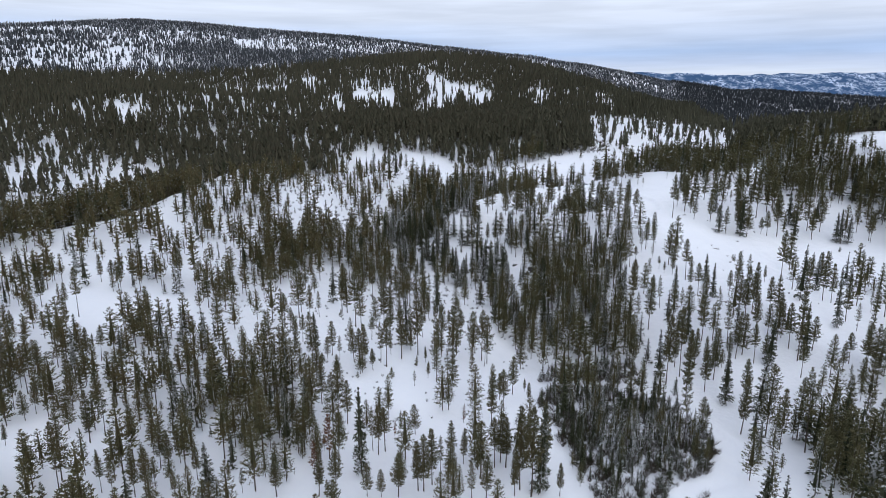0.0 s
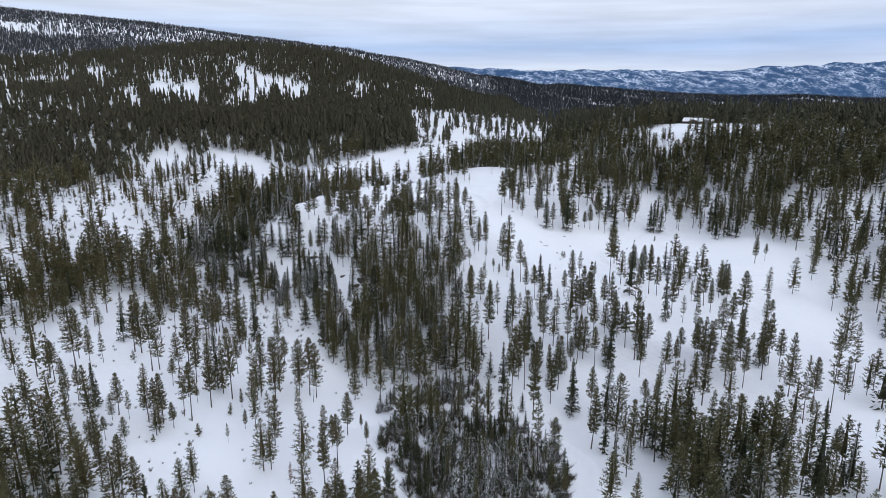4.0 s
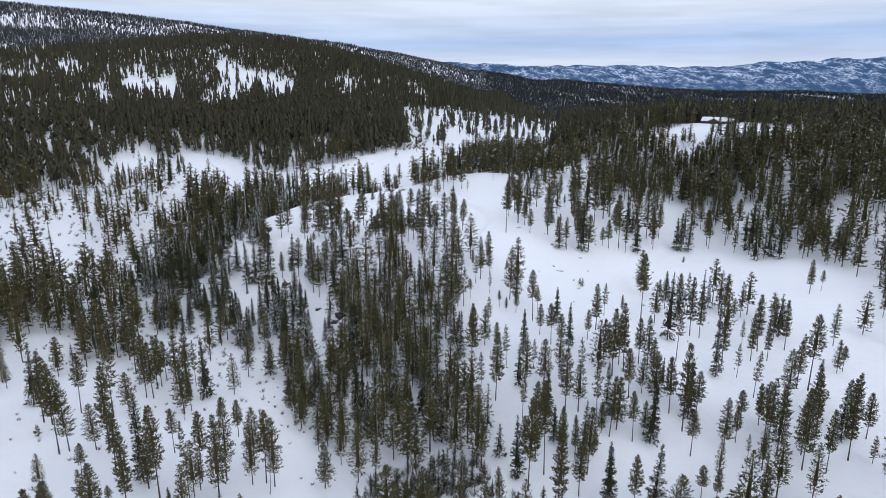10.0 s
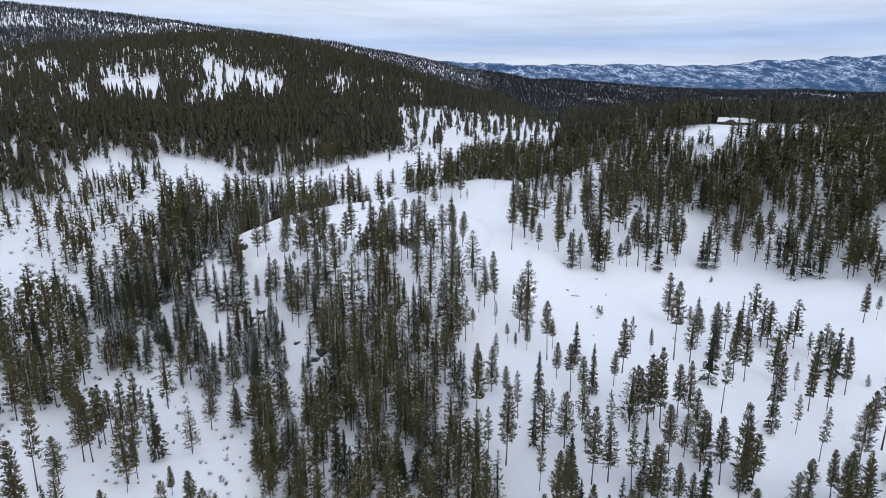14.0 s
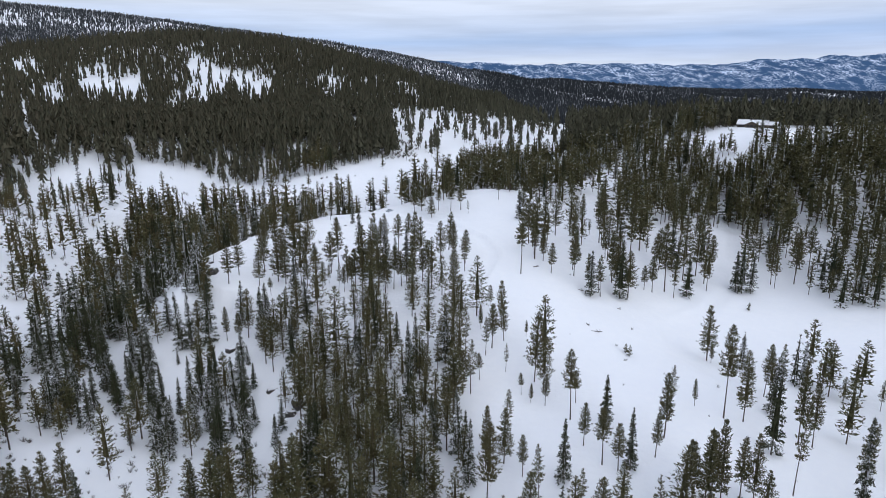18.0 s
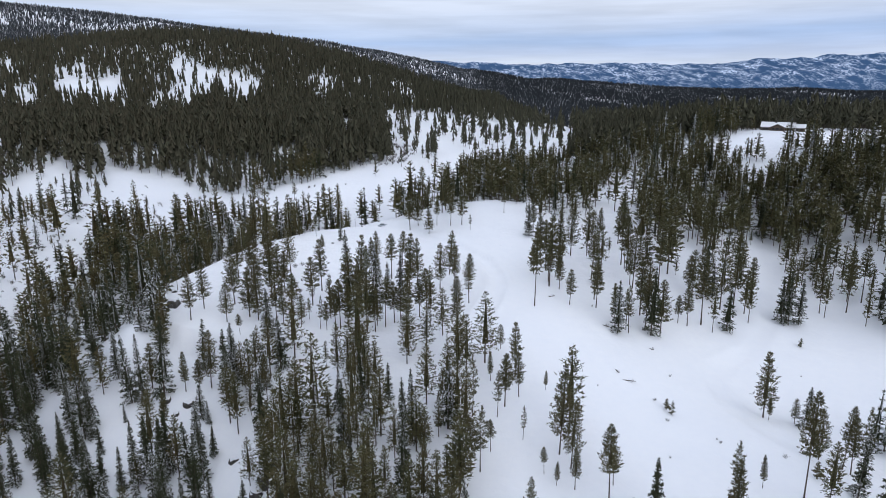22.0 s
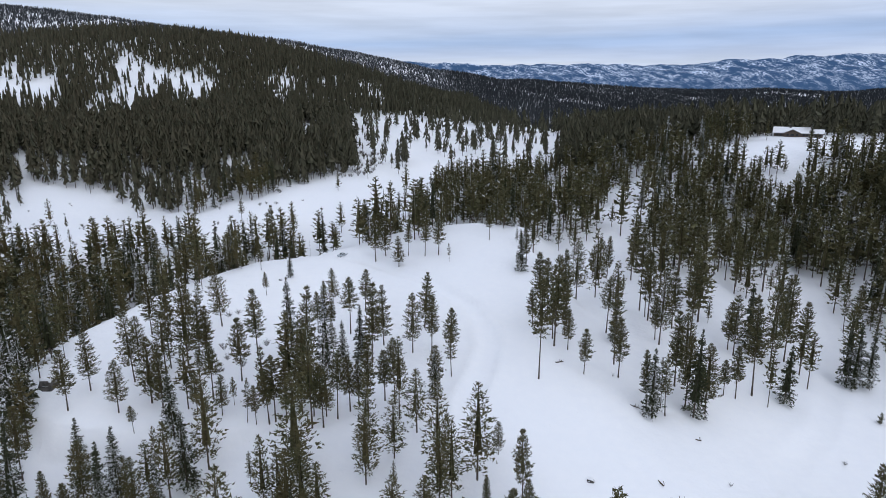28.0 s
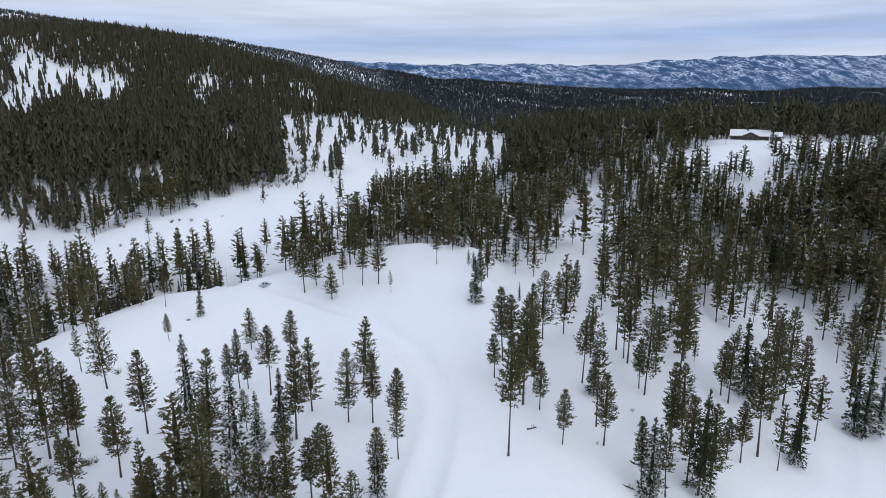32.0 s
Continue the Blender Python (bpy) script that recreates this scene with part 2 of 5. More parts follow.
def road_distance(x, y):
    d = np.full(np.shape(x), 1e9)
    for line in ROADS:
        for (ax, ay), (bx, by) in zip(line, line[1:]):
            k = np.clip(((x - ax) * (bx - ax) + (y - ay) * (by - ay)) / ((bx - ax) ** 2 + (by - ay) ** 2), 0, 1)
            d = np.minimum(d, np.hypot(x - ax - k * (bx - ax), y - ay - k * (by - ay)))
    return d


EDGE = [(-120, 462), (-130, 495), (-132, 525), (-122, 550), (-112, 570), (-98, 595), (-84, 618), (-58, 620), (-40, 619), (-25, 624), (0, 621), (24, 612), (44, 596)]


def inside(poly, x, y):
    r = np.zeros(np.shape(x), bool)
    for (ax, ay), (bx, by) in zip(poly, poly[1:] + poly[:1]):
        if ay != by:
            r ^= ((ay > y) != (by > y)) & (x < (bx - ax) * (y - ay) / (by - ay) + ax)
    return r


SPUR = [(-420, 285), (-400, 312), (-377, 338), (-360, 370), (-362, 420), (-372, 470), (-398, 545), (-412, 610)]


def spur_drop(x, y):
    """The west spur falls off behind its crest, away from the valley."""
    d = np.full(np.shape(x), 1e9)
    for (ax, ay), (bx, by) in zip(SPUR, SPUR[1:]):
        k = np.clip(((x - ax) * (bx - ax) + (y - ay) * (by - ay)) / ((bx - ax) ** 2 + (by - ay) ** 2), 0, 1)
        d = np.minimum(d, np.hypot(x - ax - k * (bx - ax), y - ay - k * (by - ay)))
    s = np.clip(d / 26, 0, 1)
    rise = 2.5 * np.exp(-((d / 24) ** 2))
    return np.where(inside(SPUR + [(-250, 610), (-250, 285)], x, y), rise, rise * (1 - s) - 10 * s * s * (3 - 2 * s) * np.clip(1 - (d - 30) / 80, 0, 1))


def scarp(x, y):
    """The bench breaks off along EDGE towards the back valley."""
    d = np.full(np.shape(x), 1e9)
    for (ax, ay), (bx, by) in zip(EDGE, EDGE[1:]):
        k = np.clip(((x - ax) * (bx - ax) + (y - ay) * (by - ay)) / ((bx - ax) ** 2 + (by - ay) ** 2), 0, 1)
        d = np.minimum(d, np.hypot(x - ax - k * (bx - ax), y - ay - k * (by - ay)))
    s = np.clip(d / 20, 0, 1)
    s = s * s * (3 - 2 * s)
    rise = 2.5 * np.exp(-((d / 28) ** 2))
    return np.where(inside(EDGE + [(60, 500), (-60, 450)], x, y), rise, rise * (1 - s) - 8 * s * np.clip(1 - (d - 20) / 70, 0, 1))


def ground(x, y):
    x, y = np.asarray(x, float), np.asarray(y, float)
    z = landform(x, y) + scarp(x, y) + spur_drop(x, y)
    far = np.clip((np.hypot(x, y - 400) - 700) / 1500, 0, 1)
    z = z + (fnoise(x, y, 34, 3, 3) - 0.5) * 1.6 + (fnoise(x, y, 9, 2, 9) - 0.5) * 0.8
    z = z + far * (fnoise(x, y, 420, 5, 5) - 0.5) * 55
    d = road_distance(x, y)
    lift = np.clip((y - 2100) / 1800, 0, 1)
    z = z + (58 + 0.03 * np.clip(x - 1200, 0, 1500)) * lift * lift * (3 - 2 * lift) * np.clip((x - 100) / 500, 0, 1)
    z = z - 0.2 * np.clip(y - 4020, 0, 1200) - np.where(x > -900, 13, 9) * np.clip((y - 950) / 400, 0, 1)
    faint = np.where((x > 60) & (y > 370), 0.3, 0.75)
    return z + faint * (1.0 * np.exp(-(((d - 4.6) / 0.95) ** 2)) - 1.3 * np.exp(-((d / 3.3) ** 6)))


def mesh_from(name, verts, faces, mats, mat_index=None, smooth=False):
    """A mesh from numpy arrays; every face has the same number of corners."""
    me = bpy.data.meshes.new(name)
    n, k = faces.shape
    me.vertices.add(len(verts))
    me.vertices.foreach_set("co", np.ascontiguousarray(verts, np.float32).ravel())
    me.loops.add(n * k)
    me.loops.foreach_set("vertex_index", np.ascontiguousarray(faces, np.int32).ravel())
    me.polygons.add(n)
    me.polygons.foreach_set("loop_start", np.arange(0, n * k, k, dtype=np.int32))
    for m in mats:
        me.materials.append(m)
    if mat_index is not None:
        me.polygons.foreach_set("material_index", mat_index.astype(np.int32))
    me.polygons.foreach_set("use_smooth", np.full(n, smooth, bool))
    me.update(calc_edges=True)
    return me


def steps(*spans):
    out = []
    for a, b, s in spans:
        out.append(np.arange(a, b, s))
    return np.concatenate(out + [[spans[-1][1]]])


def grid_mesh(name, xs, ys, fz, mat):
    X, Y = np.meshgrid(xs, ys)
    Z = fz(X, Y)
    v = np.stack([X, Y, Z], -1).reshape(-1, 3)
    nx, ny = len(xs), len(ys)
    i = (np.arange(ny - 1)[:, None] * nx + np.arange(nx - 1)).ravel()
    return mesh_from(name, v, np.stack([i, i + 1, i + nx + 1, i + nx], 1), [mat], None, True)


xs = steps((-4600, -1200, 85), (-1200, -420, 20), (-420, -130, 5), (-130, -30, 2.8), (-30, 175, 1.6), (175, 420, 5), (420, 1200, 20), (1200, 4600, 85))
ys = steps((-1500, 0, 100), (0, 170, 12), (170, 380, 3.0), (380, 640, 1.8), (640, 652, 3.0), (652, 1000, 6), (1000, 1700, 16), (1700, 4700, 60))
tagged(new("ground", grid_mesh("ground", xs, ys, ground, M_SNOW)), "snow-covered ground of valley, bench and hillsides", "ground", kind="structure")


def range_height(x, y):
    """Far mountains across the plain: a long even crest, higher to the east."""
    u = x / 1000.0
    crest = np.interp(u, (-1.5, 0, 0.8, 1.6, 2.2, 2.8, 4.3), (255, 258, 248, 238, 274, 304, 312))
    body = np.clip((y - 3960) / 640, 0, 1) * np.clip((4990 - y) / 200, 0, 1)
    peaks = 1 - np.abs(2 * fnoise(x, y, 300, 5, 2) - 1) * 2
    spurs = fnoise(x, y, 110, 4, 8) - 0.5
    z = 66 + (crest - 66) * body ** 0.75 * (0.87 + 0.13 * peaks) + spurs * 46 * body * (1.15 - 0.7 * body)
    return z - 160 * np.clip((3965 - y) / 25, 0, 1)


tagged(new("mountain_range_backdrop", grid_mesh("range", np.arange(-1500, 4300, 15.0), np.arange(3940, 4810, 12.0), range_height, M_RANGE_HAZE)),
       "far timbered mountain range with snowfields, painted haze blue", "mountains", kind="structure")

# ---- tree shapes (20 m tall as built) ----


def tufts(rng, p, d, ln, width, roll=0.8):
    """Needle tufts: one pointed three-cornered blade each, round the place p along d."""
    n = len(p)
    side = np.cross(d, rng.normal(size=(n, 3)) * roll + [0, 0, 1])
    side /= np.linalg.norm(side, axis=1)[:, None] + 1e-9
    back, tip = p - d * (0.35 * ln)[:, None], p + d * (0.65 * ln)[:, None]
    half = side * (width * ln / 2)[:, None]
    return np.stack([back + half, tip, back - half], 1).reshape(-1, 3)


def crown(seed, boughs, per, low, radius, fir=False, ragged=0.25, size=0.95, width=0.5, core=0, inner=0.3, gap=0.22):
    """Boughs from height low to the tip, each a limb that carries needle tufts, thickest towards its end.
    A pine's crown is rounded with upturned limbs, a fir's is a full cone with drooping ones."""
    rng = np.random.RandomState(seed)
    n = boughs
    k = (np.arange(n) + rng.rand(n)) / n
    k = k + 0.02 * np.sin(k * 40 + seed)
    k = np.clip(k, 0, 0.995)
    az = np.arange(n) * 2.4 + rng.normal(size=n) * 0.45
    if fir:
        prof = (1 - k) ** 0.86 * np.minimum(1, 0.8 + 2 * k)
        rise, hook = -0.38 + 0.6 * k + rng.normal(size=n) * 0.08, 0.10
    else:
        prof = (1 - k) ** 0.62 * np.minimum(1, 0.55 + 2.1 * k) * 1.08
        rise, hook = -0.16 + 0.62 * k + rng.normal(size=n) * 0.14, 0.16
    reach = radius * prof * np.clip(1 + ragged * rng.normal(size=n), 0.4, 1.5) + 0.18
    z = low + (19.5 - low) * k
    V = []
    for j in range(per):
        s = gap + (1.0 - gap) * ((j + rng.rand(n)) / per) ** 0.8
        off = (rng.rand(n) * 2 - 1) * (0.42 - 0.26 * s) * reach
        c, q = np.cos(az), np.sin(az)
        p = np.stack([c * reach * s - q * off, q * reach * s + c * off, z + rise * reach * s + hook * reach * s * s + rng.normal(size=n) * 0.1], 1)
        turn = az + rng.normal(size=n) * 0.6
        tilt = (0.0 if fir else 0.28) + rise * 0.5 + rng.normal(size=n) * 0.42
        d = np.stack([np.cos(turn), np.sin(turn), tilt], 1)
        d /= np.linalg.norm(d, axis=1)[:, None]
        ln = size * rng.uniform(0.7, 1.25, n) * (0.45 + 0.55 * np.minimum(reach / radius, 1.1))
        V.append(tufts(rng, p, d, ln, width * rng.uniform(0.75, 1.3, n)))
    for j in range(core):
        a, w = j * math.pi / max(core, 1) + seed, radius * inner
        c, q = math.cos(a) * w, math.sin(a) * w
        h = low + (20 - low) * 0.12
        V.append(np.array([[c, q, h + rng.rand()], [0, 0, 19.2], [-c, -q, h + rng.rand()]]))
    V.append(np.array([[-0.09, 0, 18.3], [0.0, 0.0, 20.2], [0.09, 0.05, 18.3], [0.0, -0.09, 18.3], [0.0, 0.0, 20.1], [0.05, 0.09, 18.4]]))
    V = np.concatenate(V)
    return V, np.arange(len(V)).reshape(-1, 3)


def limbs(seed, low, radius, count):
    """Bare limbs and dead stubs along the stem, thin three-cornered blades."""
    rng = np.random.RandomState(seed)
    z = rng.uniform(max(low - 4.5, 1.5), 17.5, count)
    a = rng.rand(count) * 6.283
    ln = np.where(z < low, rng.uniform(0.4, 1.3, count), radius * 0.75 * (1 - z / 21) ** 0.5)
    d = np.stack([np.cos(a), np.sin(a), -0.15 + 0.03 * (z - 5) + rng.normal(size=count) * 0.12], 1)
    d /= np.linalg.norm(d, axis=1)[:, None]
    return tufts(rng, np.stack([0 * z, 0 * z, z], 1) + d * (0.35 * ln)[:, None], d, ln, 0.085 / ln, 0.5)


def trunk(sides, top, r0, bend=0.0, rings=5, seed=0, low=6.0, radius=2.5, count=26):
    zs = np.linspace(-0.8, top, rings)
    a = np.arange(sides) * 2 * math.pi / sides
    v = []
    for z in zs:
        r = r0 * (1 - 0.9 * max(z, 0) / 20) * (1.35 if z < 0 else 1)
        c = bend * math.sin(z / 20 * 3.1)
        v += [(math.cos(b) * r + c, math.sin(b) * r, z) for b in a]
    f = []
    for i in range(rings - 1):
        for j in range(sides):
            p, q, k = i * sides + j, i * sides + (j + 1) % sides, sides
            f += [(p, q, q + k), (p, q + k, p + k)]
    v, f = np.array(v), np.array(f)
    sv = limbs(seed + 900, low, radius, count)
    return np.concatenate([v, sv]), np.concatenate([f, np.arange(len(sv)).reshape(-1, 3) + len(v)])


def part(name, me, parent, label=""):
    ob = new(name, me)
    ob.parent = parent
    if label:
        ob["label"] = label
    return ob


def tree_thing(name, label, category, group, cr, tr, needle, bark=M_BARK):
    """One tree: an empty at its foot with trunk and crown."""
    root = tagged(new(name), label, category, group)
    part("trunk", mesh_from(name + "_trunk", *tr, [bark], None, True), root)
    part("crown", mesh_from(name + "_crown", *cr, [needle]), root)
    return root


PROTO = []
PINE_LABELS = ("tall pine with bare lower trunk standing in snow", "slim olive-green pine with a pointed crown", "broad pine with layered boughs in open snow",
               "pine with a high crown above a long bare trunk", "full-crowned dark green pine on snow", "narrow brownish-green pine on snow")
for s in range(6):
    lw, rd = (6.0, 7.0, 4.5, 9.0, 3.4, 5.6)[s], (2.9, 2.5, 3.5, 2.7, 3.2, 2.2)[s]
    PROTO.append(tree_thing("pine_tree", PINE_LABELS[s], "tree", "pines", crown(10 + s, (180, 164, 188, 140, 204, 176)[s], 12, lw, rd * 1.06, False, 0.2, 0.78, 0.40, 3, 0.2),
                            trunk(7, 18.8, 0.21, 0.1 * (s - 2), 6, s, lw, rd), M_PINE))
for s in range(3):
    rd = (3.1, 2.7, 3.6)[s]
    PROTO.append(tree_thing("spruce_tree", "dark spruce branched to the ground with snow on its boughs", "tree", "spruces",
                            crown(30 + s, 155, 10, 0.9, rd, True, 0.13, 0.98, 0.45, 3, 0.34), trunk(7, 18.6, 0.24, 0, 5, 40 + s, 3, rd, 10), M_SPRUCE))
PROTO.append(tree_thing("young_pine", "young pine with a bushy crown in open snow", "tree", "young pines", crown(50, 44, 12, 1.2, 5.0, False, 0.3, 2.2, 0.5), trunk(6, 18, 0.3, 0.2, 4, 60, 3, 4.0, 12), M_PINE))
PROTO.append(tree_thing("thin_pine", "slender pine with a short sparse crown", "tree", "thin pines", crown(70, 84, 11, 7.0, 2.0, False, 0.32, 0.8, 0.36), trunk(7, 19.2, 0.17, 0.25, 6, 61, 7.5, 1.9), M_PINE))
PROTO.append(tree_thing("dead_pine", "rust-brown dying pine among green ones", "tree", "", crown(71, 70, 11, 4.0, 2.3, False, 0.35, 0.95, 0.42), trunk(7, 19.2, 0.2, 0.1, 6, 62, 5, 2.2), M_DEAD))
PINE, SPRUCE, YOUNG, THIN, DYING = (0, 1, 2, 3, 4, 5), (6, 7, 8), 9, 10, 11


def set_tree(p, x, y, h, lean=0.0, first={}):
    wide = ((0.84 if y > 440 else 0.70) + 0.26 * random.random()) * min(1.1, math.sqrt(20.0 / h))
    s = h / 20.0
    m = Matrix.LocRotScale((x, y, float(ground(x, y)) - 0.1), Euler((radians(random.gauss(0, 1.2)), radians(lean + random.gauss(0, 1.2)), random.random() * 6.28)), (s * wide, s * wide, s))
    if p not in first:
        first[p] = True
        PROTO[p].matrix_basis = m
        return PROTO[p]
    ob = copy_thing(PROTO[p], m)
    ob.matrix_basis = m
    return ob


# single trees: x, y, height
BENCH_WEST = [(-89.6, 478.6, 23.8), (-94.4, 493.9, 15.5), (-80.8, 467.9, 20.2), (-76.8, 465.2, 18.4), (-64.2, 469.1, 17.3), (-59.6, 461, 12.4), (-66.5, 461.9, 13.6), (-62.7, 458.2, 8.1), (-78.2, 596.8, 13.4), (-51.9, 456.9, 13.2), (-49.2, 455.5, 11.5), (-45.9, 455.9, 16), (-76.5, 619.4, 29.2), (-100.4, 474.3, 18.9), (-102.2, 464.7, 18.4)]
BENCH_WEST_B = [(-88.3, 463.8, 15.7), (-81.2, 455.8, 8.2), (-108.8, 451.4, 21.6)]
BENCH_MID = [(-12.5, 459.3, 20), (-15.3, 461.7, 15.4), (-19.5, 454.7, 23.7), (-24.5, 457.4, 16.3), (-27.6, 454.5, 19.9), (-34.2, 457.1, 18.1), (-37.7, 459.6, 19), (-44.4, 456.8, 18.7), (-41.3, 456.5, 18.6), (-31, 451.6, 17.6), (-22.2, 459.2, 13.8), (-12.6, 581, 14.7), (-8.2, 590.4, 14.6)]
BENCH_MID_B = [(-0.5, 586.4, 16.1), (5.7, 584.8, 19.1), (-23.5, 591.6, 21.8), (-18.9, 594.6, 18.4), (10, 576.2, 9)]
SLOPE_FOOT = [(39.3, 557, 17.6), (172.2, 499.2, 28.7), (182.1, 504.7, 26.7), (161.1, 500.6, 24.1), (29.7, 589.5, 13.6)]
SLOPE_FOOT_B = [(39.3, 563.9, 4.4)]
MEADOW_EDGE = [(-92.3, 448.5, 19.3), (-86.9, 438.2, 21.8), (-80.5, 441.8, 20.4), (-70.7, 429.3, 21.5), (-72.6, 446.2, 14.4), (-63.9, 423.9, 18.8), (-90.2, 436.1, 13.5), (-96, 438.5, 15.5), (-109.1, 442.1, 17.5), (-97.3, 422.4, 14.5)]
SOUTH_RIM = [(12.5, 365.2, 14.6), (5.1, 352.5, 21.1), (10.5, 353.7, 17.8), (15.2, 348.3, 13.6), (-102.9, 338, 27.3), (-119.7, 348.8, 22.5), (-111.1, 339.2, 22)]
CREEK_WEST = [(-159.6, 279.5, 31), (-164.1, 289.7, 22.9), (-153.4, 279.4, 19.3), (-151.9, 286.6, 14.8), (-129.7, 283.1, 31), (-127.6, 285.1, 26), (-120.5, 287.9, 17.3), (-116.7, 288.8, 31), (-109.6, 278.5, 20.1), (-95.9, 257.9, 26.2), (-99.5, 275.2, 29.5), (-100.3, 282.3, 21.5), (-91.3, 267.8, 31), (-97.8, 294.2, 16.7), (-81.8, 266.4, 28.7), (-83.5, 280.5, 24.8), (-76.7, 283.3, 29.6), (-76, 274.2, 28.6), (-60.4, 249.7, 18.2), (-71.4, 295.2, 21.6), (-64.7, 285.8, 26.7), (-70.9, 246.9, 16), (-66, 236.8, 19.4), (-98.8, 246.6, 23.5), (-102.4, 248.8, 19.8), (-112.7, 243, 16.4), (-112.2, 247, 14.8), (-107.5, 242.8, 20.2), (-102.9, 240.7, 10.6), (-123.9, 244.2, 16.5), (-119.2, 242, 11.6), (-124.1, 240, 10.5)]
CREEK_WEST_B = [(-129.9, 237.1, 22.3), (-134.4, 248.5, 17.7), (-142, 250.7, 13.9), (-145.6, 250.6, 13.9), (-153.7, 260, 12.4), (-101.9, 260, 7.4), (-92.9, 237.4, 5.2), (-87.6, 254.5, 5.2), (-79.4, 246.2, 8), (-81.8, 235, 7.6), (-142.1, 292.4, 4.7), (-85.5, 261.5, 8.5), (-116.3, 271.7, 12), (-45.6, 286.4, 17.7), (-42.9, 250.3, 18), (-49.2, 240.5, 16), (-46.6, 240.5, 12.2), (-61.7, 284.7, 25.4), (-324.7, 265.7, 16.3), (-278.2, 235.5, 19), (-265.6, 237.9, 14.6), (-280.3, 276, 16.3), (-268.7, 271.7, 16), (-258.7, 266.9, 18.8), (-252.9, 270.6, 25.1), (-208.2, 272, 21.5), (-187.5, 250, 22.8), (-198.4, 272.6, 21.4), (-159, 264.3, 17.5)]
LOWER_SLOPE = [(-184.7, 332.6, 18.6), (-179.7, 330.5, 21.1), (-175.2, 326.3, 12.6), (-158.4, 315.9, 23.9), (-146.5, 302.6, 27.6), (-143, 301.6, 25.8), (-138.5, 311.5, 23.6), (-123.7, 330.4, 26.5), (-124, 317.2, 16.6), (-82, 311.9, 15.3), (4.1, 335.3, 31), (13, 322.2, 28.1), (7.6, 326.4, 18.3)]
LOWER_SLOPE_B = [(-252, 306.2, 17.2), (-209.3, 304.4, 21.7)]
VALLEY_FLOOR = [(-105.4, 230.3, 3.2), (-120.6, 228.5, 9.1), (-114.1, 228.5, 9.5), (-126.5, 227.6, 7.3), (-221.4, 167.8, 18.3), (-210.9, 161.1, 16.6), (-269.1, 207.6, 13.5), (-272.3, 213.2, 8.3), (-278.5, 227.8, 15.8), (-248.2, 209.2, 13.3), (-234.9, 191.3, 10), (-215.1, 170.7, 20.6), (-210, 172.2, 20.6), (-211.4, 176.1, 11.7), (-201.1, 161.5, 12.1), (-201.4, 157.2, 12), (-244.4, 217.8, 19), (-228.7, 199.5, 17.8), (-200.4, 175.9, 18.4), (-254.6, 234.5, 25.7), (-217.2, 198.4, 17.6), (-215.8, 199.8, 15.2), (-220.9, 208.3, 7.8), (-210, 201.5, 16.4), (-182.8, 157.9, 16), (-190.9, 167.7, 20), (-161, 132.6, 24.4), (-164.5, 137, 24.9), (-170.8, 154.8, 19.8), (-169, 159.6, 23.2), (-179.5, 167.7, 19.8), (-175.9, 171.8, 10.1)]
VALLEY_FLOOR_B = [(-153.9, 155.1, 17.5), (-162.4, 173.4, 12.2), (-140.5, 152.4, 16.1), (-137.8, 153.1, 14.1), (-136.4, 156.8, 14.3), (-149.3, 136.9, 13.4), (-144.4, 136.1, 15.2), (-138.6, 138.7, 17.1), (-135.3, 139.7, 17.1), (-126.3, 151.9, 11.9), (-119.6, 148.4, 17.4), (-127.7, 142.9, 9.6), (-109.5, 151.2, 8.8), (-98.8, 153.2, 15.5), (-179.1, 136.1, 4), (-194.8, 143.8, 8.3), (-163.2, 128.7, 5.7), (-172.9, 124.9, 4.7), (-109.7, 205.7, 20), (-118.6, 218.4, 17.3), (-129.4, 224.1, 25.2), (-96.7, 188.7, 24), (-96.6, 193, 26.6), (-94.9, 196.8, 18.1), (-78.6, 172, 31), (-77.2, 183.3, 19.1), (-75.7, 185.9, 17.1), (-79.8, 184.7, 17.1), (-83, 162, 15.8), (-85.7, 169.9, 22.3), (-72.7, 162.7, 11.8), (-68.5, 164, 9.9)]
VALLEY_FLOOR_C = [(-63.4, 165.5, 15.7), (-58.4, 170.1, 17.8), (-56.7, 170.6, 19.8), (-55.1, 174.3, 20), (-53.8, 193.3, 12.9), (-74, 197.2, 10.1), (-69.4, 199.5, 12.3), (-54, 180.2, 14.4), (-48.4, 188.3, 13.7), (-49.3, 195.5, 6.5), (-44.4, 215.2, 22.9), (-41.9, 224.3, 20.1), (-36.6, 192.7, 18.9), (-34.2, 190.2, 18.7), (-37.8, 189.1, 18.7), (-27.7, 180.1, 29.5), (-23.7, 178.1, 31), (-21.5, 181, 31), (-20.6, 187.7, 28.1), (-15.2, 180.6, 11.9), (-28.8, 176.6, 15.8), (-40.9, 169.8, 14.6), (-36.7, 171.1, 16.5), (-95.4, 179.2, 6.5), (-86.7, 157.7, 15.6), (-84.1, 158.4, 5.9)]
CREEK_EAST = [(-34.8, 243.3, 9), (-39.3, 260.3, 6.5)]
